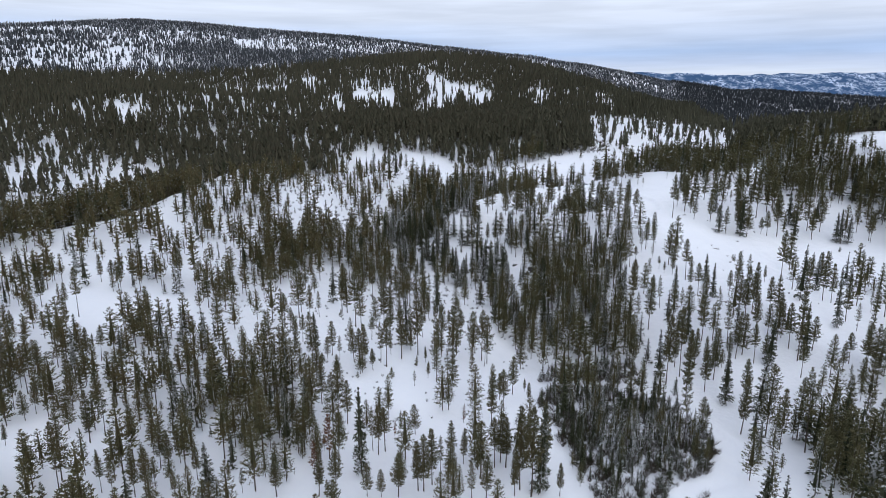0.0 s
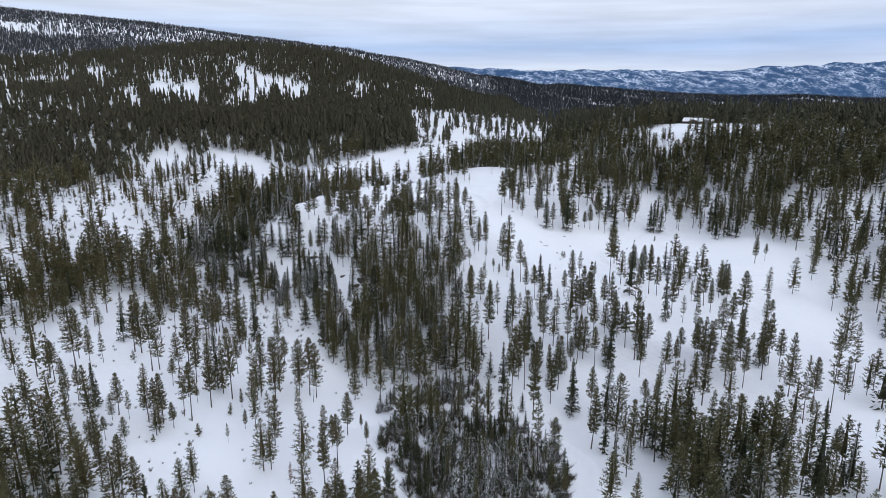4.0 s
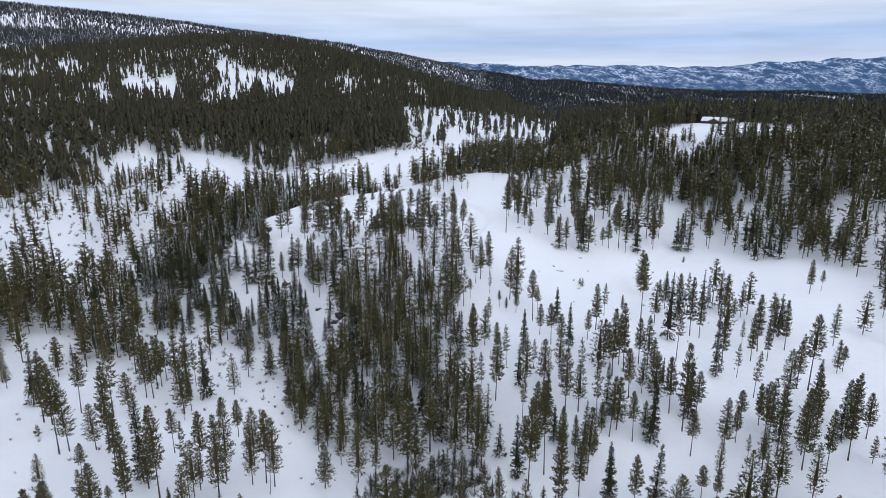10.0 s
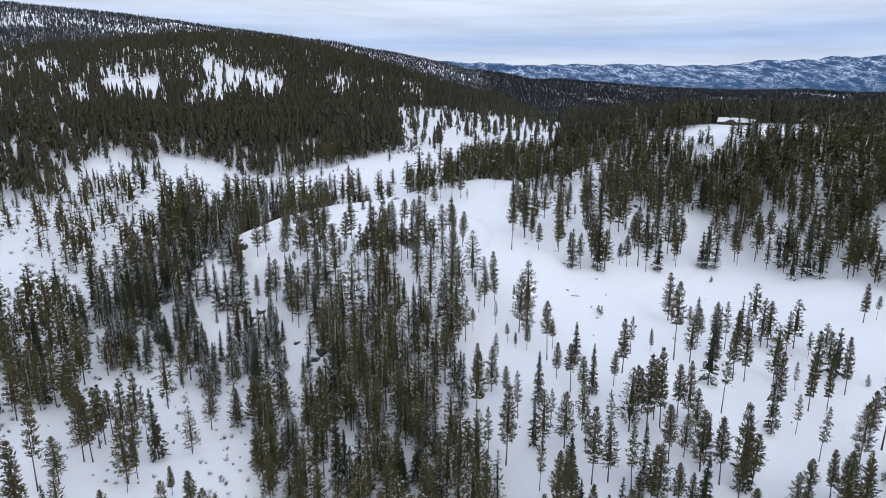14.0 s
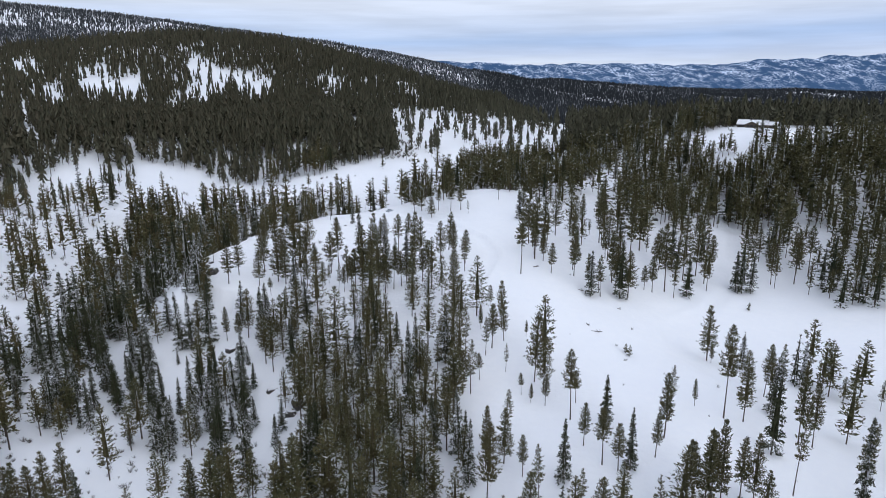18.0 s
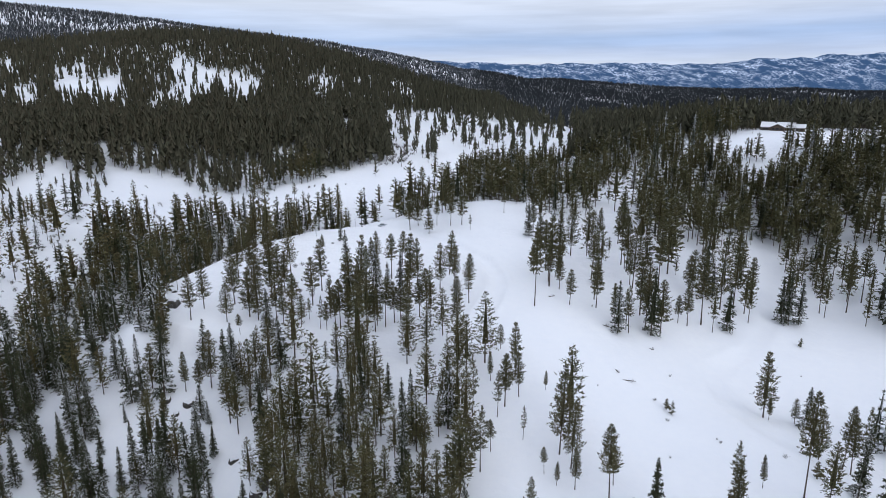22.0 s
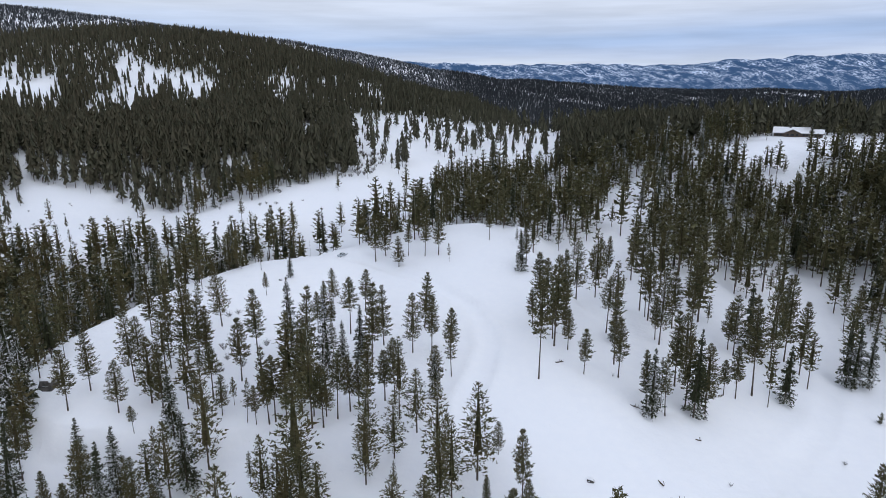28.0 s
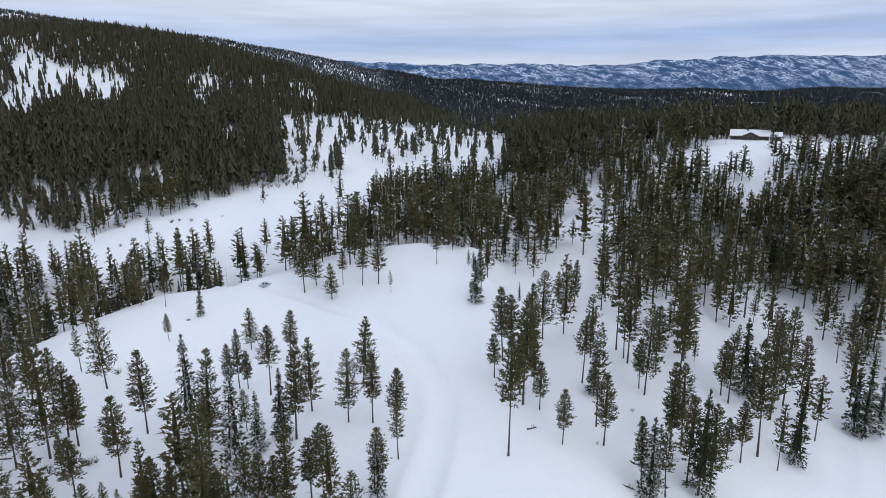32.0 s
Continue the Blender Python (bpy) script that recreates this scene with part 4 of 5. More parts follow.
NEAR_WOODS = (
    (1.00, 0.67, 1.06, 0.78, 0.51, 1.35, 2.22, 0.94, 1.00),
    (1.08, 0.73, 0.83, 0.51, 0.51, 2.02, 1.54, 1.10, 1.00),
    (0.86, 1.28, 0.92, 0.54, 0.63, 1.31, 1.05, 0.64, 0.95),
    (1.28, 1.28, 1.05, 0.45, 1.18, 0.63, 1.01, 0.87, 0.54),
    (1.56, 1.03, 0.69, 0.42, 0.56, 0.51, 0.82, 0.62, 0.56),
    (1.35, 0.68, 0.65, 0.60, 0.40, 0.54, 0.51, 0.56, 0.59),
    (0.93, 0.43, 0.62, 1.28, 1.12, 1.08, 0.76, 0.80, 0.77),
    (1.02, 0.68, 1.07, 0.80, 1.09, 1.07, 1.01, 0.74, 1.07),
    (1.24, 1.15, 0.75, 1.12, 1.25, 1.10, 0.92, 1.03, 1.17),
)
HILL_CELL, HILL_ORIGIN = 130.0, (-780.0, 420.0)
HILL_WOODS = (
    (1.00, 0.66, 0.57, 1.19, 0.62, 0.50, 0.62, 0.63, 0.81),
    (0.91, 0.79, 1.13, 1.11, 0.84, 1.14, 0.95, 1.00, 0.58),
    (0.91, 0.80, 0.56, 1.18, 0.94, 1.14, 0.68, 1.42, 1.00),
    (0.92, 0.63, 0.64, 1.69, 1.37, 1.78, 0.69, 0.89, 1.00),
    (1.00, 0.69, 1.04, 1.32, 1.51, 1.20, 0.67, 1.00, 1.00),
    (0.82, 0.81, 1.16, 1.30, 1.55, 1.59, 0.62, 0.75, 1.00),
    (0.77, 0.82, 1.01, 1.21, 1.54, 1.25, 0.94, 0.88, 1.00),
    (1.00, 1.00, 0.93, 1.03, 1.24, 1.09, 1.11, 0.80, 1.00),
)


def thickness(x, y):
    """The tables' figures, blended between the middles of their squares."""
    out = np.ones(np.shape(x))
    for cell, (ox, oy), rows in ((HILL_CELL, HILL_ORIGIN, HILL_WOODS), (NEAR_CELL, NEAR_ORIGIN, NEAR_WOODS)):
        t = np.array(rows, float)
        h, w = t.shape
        u, v = (x - ox) / cell - 0.5, (y - oy) / cell - 0.5
        k = (u > -0.5) & (v > -0.5) & (u < w - 0.5) & (v < h - 0.5)
        u, v = np.clip(u, 0, w - 1.001), np.clip(v, 0, h - 1.001)
        i, j = u.astype(int), v.astype(int)
        a, b = u - i, v - j
        val = (t[j, i] * (1 - a) + t[j, i + 1] * a) * (1 - b) + (t[j + 1, i] * (1 - a) + t[j + 1, i + 1] * a) * b
        out = np.where(k, val, out)
    return out


def density(x, y):
    """Trees to the square metre and the share of spruce."""
    n1, n2 = fnoise(x, y, 55, 3, 21), fnoise(x, y, 190, 3, 33)
    clump = np.clip((fnoise(x, y, 17, 2, 61) - 0.28) * 2.6, 0.12, 1.5)
    d = 0.012 * np.clip((n1 - 0.30) * 4.2, 0.05, 2.0)
    sp = np.full(x.shape, 0.15)
    hill = (y > 640) | (x < -225 - 0.25 * (y - 430)) | (x > 200)
    d = np.where(hill, 0.027 * np.clip((n1 * 0.7 + n2 * 0.3 - 0.22) * 6.0, 0.7, 1.15), d)
    d = np.where((x < -200) & (y < 640), d * 0.6, d)
    d = np.where((x > 150) & (y > 640), 0.026, d)
    # ragged edges to the stands
    amp = np.clip((y - 300) / 30, 6, 24)
    rx, ry = x + (fnoise(x, y, 28, 3, 71) - 0.5) * amp, y + (fnoise(x, y, 28, 3, 77) - 0.5) * amp
    for poly, dens, share in STANDS:
        k = inside(poly, rx, ry)
        m = np.clip((n1 - 0.1) * 2.6, 0.75, 1.2) if dens > 0.02 else np.clip((n1 - 0.2) * 3.2, 0.35, 1.5)
        d, sp = np.where(k, dens * m, d), np.where(k, share, sp)
    d = np.where((y < 820) & (x > -500) & (x < 420), d * np.where(d > 0.02, np.clip(clump * 1.2, 0.72, 1.25), clump * 1.35), d)
    d = np.where(road_distance(x, y) < 5, 0, d * thickness(x, y))
    return d, sp


def scatter(x0, x1, y0, y1, cell, seed, thin=1.0):
    rng = np.random.RandomState(seed)
    X, Y = np.meshgrid(np.arange(x0, x1, cell), np.arange(y0, y1, cell))
    X = (X + rng.rand(*X.shape) * cell).ravel()
    Y = (Y + rng.rand(*Y.shape) * cell).ravel()
    d, sp = density(X, Y)
    keep = rng.rand(len(X)) < d * cell * cell * thin
    X, Y, sp = X[keep], Y[keep], sp[keep]
    h = np.clip(rng.normal(20.0, 4.5, len(X)), 7, 30)
    h = np.where((Y > 480) & (Y < 660) & (X > -240), h * 1.1, h)
    h = np.where((X > 170) & (X < 320) & (Y > 610) & (Y < 700), h * 0.75, h)
    h = np.where((Y < 280) & (X < 60), h * 0.84, h)
    h = np.where(inside(CREEK_SPRUCES, X, Y), h * 0.55, h)
    h = np.where(rng.rand(len(X)) < 0.14, h * 0.45, h)
    return X, Y, h, rng.rand(len(X)) < sp, rng


def forest(name, label, X, Y, H, shapes, mats, seed):
    """Many trees joined: each shape is (vertices, quads, material numbers)."""
    rng = np.random.RandomState(seed)
    pick = rng.randint(0, len(shapes), len(X))
    V, F, MI, off = [], [], [], 0
    Z = ground(X, Y)
    for k, (v, f, m) in enumerate(shapes):
        q = np.where(pick == k)[0]
        if not len(q):
            continue
        s, a = H[q] / 20.0, rng.rand(len(q)) * 6.283
        w = s * rng.uniform(0.8, 1.26, len(q))
        c, sn = np.cos(a)[:, None], np.sin(a)[:, None]
        x = (v[:, 0] * c - v[:, 1] * sn) * w[:, None] + X[q][:, None]
        y = (v[:, 0] * sn + v[:, 1] * c) * w[:, None] + Y[q][:, None]
        z = v[:, 2] * s[:, None] + Z[q][:, None]
        V.append(np.stack([x, y, z], -1).reshape(-1, 3))
        F.append((f[None] + (np.arange(len(q)) * len(v))[:, None, None]).reshape(-1, 3) + off)
        MI.append(np.tile(m, len(q)))
        off += len(q) * len(v)
    if V:
        tagged(new(name, mesh_from(name, np.concatenate(V), np.concatenate(F), mats, np.concatenate(MI))), label, "forest", kind="stuff")


def shape(cr, tr):
    return np.concatenate([cr[0], tr[0]]), np.concatenate([cr[1], tr[1] + len(cr[0])]), np.r_[np.zeros(len(cr[1]), int), np.ones(len(tr[1]), int)]


def bare_stem(r, top):
    """A plain tapering stem of three faces."""
    a = np.arange(3) * 2.094
    base = np.stack([np.cos(a) * r, np.sin(a) * r, 0 * a - 0.6], 1)
    tip = np.array([0.0, 0.0, top])
    v = np.concatenate([[base[i], base[(i + 1) % 3], tip] for i in range(3)])
    return v, np.arange(9).reshape(-1, 3)


STEM = bare_stem(0.24, 18.8)
def skirts(seed, layers, sides, low, radius, ragged=0.2):
    """A far conifer: overlapping tiers of pointed boughs hanging from the stem, ragged at the hem."""
    rng = np.random.RandomState(seed)
    V = []
    for i in range(layers):
        k = i / layers
        z0, z1 = low + (20 - low) * (k * 0.92), low + (20 - low) * min((i + 1.9) / layers, 1.0)
        for j in range(sides):
            a = (j + 0.5 * (i % 2) + rng.uniform(-0.25, 0.25)) * 6.283 / sides
            r = radius * (1 - k) ** 0.74 * min(1, 0.7 + 2 * k) * max(0.5, 1 + ragged * rng.normal())
            w = rng.uniform(3.2, 5.4) / sides
            z = z0 + rng.normal() * 0.05 * (20 - low)
            V += [[rng.normal() * 0.15, rng.normal() * 0.15, z1 - rng.rand() * 0.04 * (20 - low)], [math.cos(a - w / 2) * r, math.sin(a - w / 2) * r, z + rng.normal() * 0.3], [math.cos(a + w / 2) * r, math.sin(a + w / 2) * r, z + rng.normal() * 0.3]]
    return np.array(V), np.arange(len(V)).reshape(-1, 3)


CLOSE_PINES = [shape(crown(200 + s, (136, 124, 140)[s], 6, (3.8, 5.4, 2.8)[s], (3.1, 2.7, 3.3)[s], False, 0.2, 0.88, 0.44, 3, 0.24), STEM) for s in range(3)]
NEAR_PINES = [shape(crown(100 + s, (78, 72, 80, 64, 74)[s], 5, (3.6, 5.0, 2.8, 6.5, 4.2)[s], (3.2, 2.8, 3.6, 2.9, 2.5)[s], False, 0.2, 1.2, 0.52, 3, 0.26), STEM) for s in range(5)]
PINES = [shape(crown(110 + s, (50, 46, 52, 42, 48)[s], 3, (3.6, 5.0, 2.6, 6.0, 4.0)[s], (3.2, 2.9, 3.6, 3.0, 2.6)[s], False, 0.2, 1.7, 0.55, 3, 0.34), STEM) for s in range(5)]
SPRUCES = [shape(crown(120 + s, 60, 4, 0.8, (3.1, 2.7, 3.4)[s], True, 0.14, 1.5, 0.5, 3, 0.36), STEM) for s in range(3)]
MIDS = [shape(skirts(140 + s, 8, 6, (4.0, 5.5, 2.0, 6.0, 3.0)[s], (3.3, 2.8, 3.6, 2.9, 2.5)[s], 0.3), STEM) for s in range(5)]
LOWS = [skirts(180 + s, 3, 4, (2.0, 3.0, 1.5, 2.5)[s], (3.0, 2.6, 3.3, 2.3)[s], 0.3) for s in range(4)]
RIDGES = [skirts(220 + s, 6, 5, (2.5, 4.0, 1.8)[s], (3.2, 2.8, 3.6)[s], 0.3) for s in range(3)]
LOWS, RIDGES = ([(v, f, np.zeros(len(f), int)) for v, f in kind] for kind in (LOWS, RIDGES))


def spire(seed, r):
    """A far tree, a few pixels tall: crossing three-cornered blades."""
    rng = np.random.RandomState(seed)
    v = []
    for k in range(3):
        a = k * 2.09 + rng.rand() * 0.6
        c, s = math.cos(a), math.sin(a)
        w1, w2 = r * rng.uniform(0.6, 1.35), r * rng.uniform(0.6, 1.35)
        v += [(-c * w1, -s * w1, rng.uniform(1, 4)), (c * w2, s * w2, rng.uniform(1, 4)), (c * 0.3, s * 0.3, rng.uniform(15, 20))]
    return np.array(v), np.arange(9).reshape(-1, 3), np.zeros(3, int)


SPIRES = [spire(160 + s, (3.4, 2.9, 3.8)[s]) for s in range(3)]

X, Y, H, S, rng = scatter(-1250, 1300, -160, 1900, 4.0, 11)
mountain = Y > np.interp(X, (-1300, -1100, -950, -830, -600, 0, 120, 200), (1060, 1190, 1290, 1400, 1450, 1500, 2000, 2500))
woods = np.clip((fnoise(X, Y, 120, 4, 41) - 0.40) * 7, np.where(X > -700, 0.65, 0.42), 1.0)
reach = np.hypot(X + 7, Y - np.clip(Y, 0, 342))
reach = np.where(Y < 105, np.maximum(reach, 450), reach)
keep = ((reach < 800) | (rng.rand(len(X)) < 0.75)) & (~mountain | (rng.rand(len(X)) < woods))
# thinner woods on the far side of the ridges
keep &= (X < 60 + np.maximum(0.72 * Y, 0.97 * (Y - 320))) | (rng.rand(len(X)) < 0.25)
keep &= (X < 200) | (Y < 1150) | (rng.rand(len(X)) < 0.6)
keep &= (X > -80 - 1.25 * Y) | (rng.rand(len(X)) < 0.25)
for hx, hy, hh in TREES:
    keep &= (np.abs(X - hx) > 3.0) | (np.abs(Y - hy) > 4.0)
X, Y, H, S, reach, mountain = X[keep], Y[keep], H[keep], S[keep], reach[keep], mountain[keep]
# the spruces nearest the path stand as single trees
order = np.argsort(np.hypot(X + 70, (Y - 380) * 0.7))
solo = order[S[order]][:150]
for i in sorted(solo.tolist()):
    set_tree(random.choice(SPRUCE), X[i], Y[i], H[i])
rest = np.ones(len(X), bool)
rest[solo] = False
a = rest & (reach < 430)
b = a & ~S & (reach < 125)
forest("near_pine_stand", "olive-green pines close together on the snow", X[b], Y[b], H[b], CLOSE_PINES, [M_PINE, M_BARK], 8)
b = a & ~S & (reach >= 125) & (reach < 270)
forest("pine_stand", "open pine forest on snowy slopes", X[b], Y[b], H[b], NEAR_PINES, [M_PINE, M_BARK], 1)
b = a & ~S & (reach >= 270)
forest("slope_pines", "pine forest on the slopes round the bench", X[b], Y[b], H[b], PINES, [M_PINE, M_BARK], 7)
forest("spruce_stand", "dense snow-dusted spruce in the gully", X[a & S], Y[a & S], H[a & S], SPRUCES, [M_SPRUCE, M_BARK], 2)
a = rest & (reach >= 430) & (reach < 720)
for nm, lab, k in (("west_hillside_forest", "dense conifer forest on the hillside with snowy gaps", X < -225),
                   ("back_valley_forest", "dark conifers round the back valley", (X >= -225) & (X < 60)),
                   ("house_slope_forest", "dense dark conifers on the slope below the house", X >= 60)):
    forest(nm, lab, X[a & k], Y[a & k], H[a & k], MIDS, [M_FAR, M_BARK], 3)
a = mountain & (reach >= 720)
forest("mountain_timber", "patchy timber on the snowy mountain face, coloured haze grey", X[a], Y[a], H[a] * 0.8, LOWS, [M_MOUNT_HAZE], 6)
a = rest & (reach >= 720) & ~mountain
far_right = (X >= 150) & (Y > 1000)
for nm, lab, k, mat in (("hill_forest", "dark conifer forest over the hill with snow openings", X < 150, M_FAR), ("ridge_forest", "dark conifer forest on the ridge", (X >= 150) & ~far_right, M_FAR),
                        ("foothill_forest", "timber beyond the ridge, coloured haze blue-grey", far_right, M_PLAIN_HAZE)):
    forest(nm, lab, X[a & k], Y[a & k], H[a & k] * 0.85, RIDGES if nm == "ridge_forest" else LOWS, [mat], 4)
# far country
for nm, lab, box, cell, dens, mat, seed in (
        ("mountain_forest", "sparse timber on the snowy mountain, coloured haze grey", (-4200, 300, 1900, 4300), 9.0, 1.0, M_MOUNT_HAZE, 31),
        ("far_west_forest", "timber on the far western slopes, coloured haze grey", (-2600, -1250, 150, 1900), 9.5, 0.5, M_MOUNT_HAZE, 34),
        ("plain_forest", "dark timbered plain far below the hills, tinted haze blue", (150, 3600, 1900, 4150), 9.5, 1.0, M_PLAIN_HAZE, 32),
        ("lowland_forest", "dark timbered lowland beyond the ridge", (1300, 2600, 400, 1900), 14.0, 0.9, M_FAR, 33)):
    rng = np.random.RandomState(seed)
    A, B, C2, E = box
    X, Y = np.meshgrid(np.arange(A, B, cell), np.arange(C2, E, cell))
    X, Y = (X + rng.rand(*X.shape) * cell).ravel(), (Y + rng.rand(*Y.shape) * cell).ravel()
    n = fnoise(X, Y, 170, 4, seed)
    low = 0.45 if "mountain" in nm or "west" in nm else 0.32
    floor = np.where(X > -1100, 0.62, low) if "mountain" in nm else low
    keep = rng.rand(len(X)) < dens * np.clip((n - (0.33 if low > 0.4 else 0.26)) * 6, floor, 1)
    forest(nm, lab, X[keep], Y[keep], rng.uniform(14, 26, keep.sum()) * (0.6 if "mountain" in nm else 0.8), SPIRES, [mat], seed)


# ---- brush, rocks, log house, car ----


def brush(seed, blades, tall):
    """A leafless shrub: thin upward twigs fanning from the ground."""
    rng = np.random.RandomState(seed)
    a, lean = rng.rand(blades) * 6.283, rng.uniform(0.1, 0.8, blades)
    d = np.stack([np.cos(a) * lean, np.sin(a) * lean, np.ones(blades)], 1)
    d /= np.linalg.norm(d, axis=1)[:, None]
    base = np.stack([np.cos(a), np.sin(a), 0 * a], 1) * rng.uniform(0, 3.0, blades)[:, None]
    base = base + d * rng.uniform(0, tall * 0.5, blades)[:, None]
    ln = tall * rng.uniform(0.35, 0.75, blades)
    v = tufts(rng, base + d * (0.35 * ln)[:, None], d, ln, rng.uniform(0.03, 0.09, blades))
    return v, np.arange(len(v)).reshape(-1, 3), np.zeros(len(v) // 3, int)


BRUSH = [brush(200 + s, 72, 17.0) for s in range(3)]
M_BRUSH = needles("brush_twigs", (0.040, 0.034, 0.027), (0.10, 0.084, 0.066), (0.075, 0.058, 0.040), 0.4)


def thicket(name, label, outline, dens, tall, seed):
    rng = np.random.RandomState(seed)
    px, py = np.array(outline).T
    n = int((px.max() - px.min()) * (py.max() - py.min()) * dens)
    X, Y = rng.uniform(px.min(), px.max(), n), rng.uniform(py.min(), py.max(), n)
    k = inside(outline, X, Y) & (road_distance(X, Y) > 4)
    forest(name, label, X[k], Y[k], rng.uniform(0.5, 1.1, k.sum()) * tall, BRUSH, [M_BRUSH], seed)
    return X[k], Y[k]


CREEK = [(-37, 281), (-26, 296), (5, 298), (12, 284), (36, 262), (36, 206), (25, 182), (-3, 178), (-20, 215), (-31, 244), (-31, 264)]
X, Y = thicket("creek_thicket", "leafless grey-brown brush with snow along the creek", CREEK, 0.19, 4.4, 301)
forest("creek_saplings", "young snow-dusted conifers in the creek brush", X[::4], Y[::4], 4 + 6 * np.random.RandomState(5).rand(len(X[::4])), SPRUCES, [M_SPRUCE, M_BARK], 302)
thicket("gully_brush", "low bare brush poking through snow in the gully", [(-140, 330), (-60, 300), (-40, 330), (-60, 380), (-150, 395), (-190, 360)], 0.03, 2.2, 303)
thicket("valley_brush", "thin leafless brush along the back valley", [(-300, 640), (-90, 660), (-20, 800), (-90, 830), (-270, 790)], 0.0015, 3.0, 304)
thicket("valley_shrubs", "leafless grey-brown shrubs at the edge of the valley snow", [(-92, 848), (-30, 878), (-27, 795), (-66, 774), (-84, 789)], 0.03, 4.5, 309)
thicket("slope_brush", "small bare shrubs on the snowy slope", [(-300, 430), (-130, 440), (-160, 640), (-290, 700), (-330, 560)], 0.012, 3.2, 305)
thicket("near_brush", "scattered bare shrubs in the open snow", [(-220, 160), (-60, 180), (-40, 300), (-200, 320)], 0.008, 2.0, 306)
thicket("bench_brush", "bare grey shrubs by the bench pines", [(-100, 480), (-55, 480), (-50, 530), (-95, 560)], 0.006, 3.6, 308)
thicket("rim_brush", "scattered small bare shrubs near the meadow", [(0, 330), (120, 330), (170, 420), (120, 500), (20, 480)], 0.0014, 1.6, 307)


def solid(name, bm, mat, parent=None, label="", smooth=False):
    me = bpy.data.meshes.new(name)
    bm.normal_update()
    bm.to_mesh(me)
    bm.free()
    me.materials.append(mat)
    for p in me.polygons:
        p.use_smooth = smooth
    ob = new(name, me)
    if parent:
        ob.parent = parent
    if label:
        ob["label"] = label
    return ob


def box(bm, x0, x1, y0, y1, z0, z1):
    r = bmesh.ops.create_cube(bm, size=1)
    for v in r["verts"]:
        v.co = ((x0 if v.co.x < 0 else x1), (y0 if v.co.y < 0 else y1), (z0 if v.co.z < 0 else z1))
    return r["verts"]


def boulder(x, y, w, h, seed):
    """A broken granite block with a cap of snow."""
    rng = random.Random(seed)
    z = float(ground(x, y))
    root = tagged(new("boulder"), "dark broken granite boulder under a cap of snow", "rock", "boulders")
    root.location = (x, y, z)
    for part_name, mat, top in (("stone", M_ROCK, False), ("snow_cap", M_ROOFSNOW, True)):
        bm = bmesh.new()
        bmesh.ops.create_icosphere(bm, subdivisions=3, radius=1)
        for v in bm.verts:
            d = noise.noise(v.co * 1.3 + Vector((seed * 3.1, 0, 0))) * 0.45 + noise.noise(v.co * 3.1 + Vector((0, seed, 0))) * 0.14
            q = v.co * (1 + d)
            q.x, q.y = max(-0.85, min(0.85, q.x)), max(-0.8, min(0.8, q.y))
            if top:
                q.z = max(q.z, 0.15) + 0.15
                q.x, q.y = q.x * 0.9, q.y * 0.9
                q.x *= 0.98
            v.co = (q.x * w, q.y * w * 0.8, min(q.z, 0.8) * h if not top else min(q.z, 0.98) * h)
        solid(part_name, bm, mat, root, smooth=top)
    root.rotation_euler = (0, 0, rng.random() * 6.28)


for i, (bx, by, bw, bh) in enumerate(((-56.6, 393.5, 3.0, 3.6), (-59, 390, 2.2, 1.8), (-113.2, 477.0, 3.2, 3.4), (-101.6, 435.6, 2.2, 1.5), (-92.5, 433, 2.8, 1.2), (-96, 429, 1.4, 1.0), (-121, 497, 1.8, 1.4), (-110, 452, 1.5, 1.2), (-118, 466, 1.8, 1.6), (-142, 811, 4.5, 4.0), (-157, 774, 4.0, 3.0), (-150, 777, 3.0, 2.0), (120, 560, 2.0, 1.6), (-70, 405, 1.6, 1.4), (34, 431, 1.0, 0.8), (-66, 580, 1.0, 0.8))):
    boulder(bx, by, bw, bh, i + 1)


def fallen(x, y, ln, turn, r=0.22):
    z = float(ground(x, y))
    bm = bmesh.new()
    bmesh.ops.create_cone(bm, cap_ends=True, segments=8, radius1=r, radius2=r * 0.5, depth=ln)
    for k in range(5):
        c = bmesh.ops.create_cone(bm, cap_ends=True, segments=4, radius1=r * 0.25, radius2=0.02, depth=1.4, matrix=pose(0.5 * math.cos(k * 2.1), 0.5 * math.sin(k * 2.1), ln * (0.1 + 0.07 * k), 90, 0, 57 * k))
    ob = solid("fallen_log", bm, M_BARK, smooth=True)
    ob.matrix_basis = pose(x, y, z + r * 0.6, 88, 0, turn)
    tagged(ob, "fallen grey-brown log lying on the snow", "log", "fallen logs")


for fx, fy, fl, ft in ((54, 428, 5.5, 70), (38, 481, 2.6, 100), (55, 462, 4.0, 40), (14, 424, 3.0, 80), (-88, 490, 4.0, 85), (60, 470, 2.0, 20), (52, 433, 2.5, 10), (70, 452, 1.6, 60)):
    fallen(fx, fy, fl, ft)


def snag(x, y, h, lean, turn):
    v, f = trunk(7, 19, 0.2, 0.4, 6, int(abs(x) * 7) % 99)
    root = tagged(new("dead_snag"), "bare grey dead trunk standing in snow", "tree", "snags")
    part("trunk", mesh_from("snag_trunk", v, f, [M_TWIG], None, True), root)
    root.matrix_basis = pose(x, y, float(ground(x, y)), 0, lean, turn) @ Matrix.Diagonal((h / 20, h / 20, h / 20, 1))


for sx, sy, sh, sl, sr in ((-58, 617, 8.5, 0, 0), (-62, 280, 12, 2, 0), (-104, 318, 10, 2, 10)):
    snag(sx, sy, sh, sl, sr)

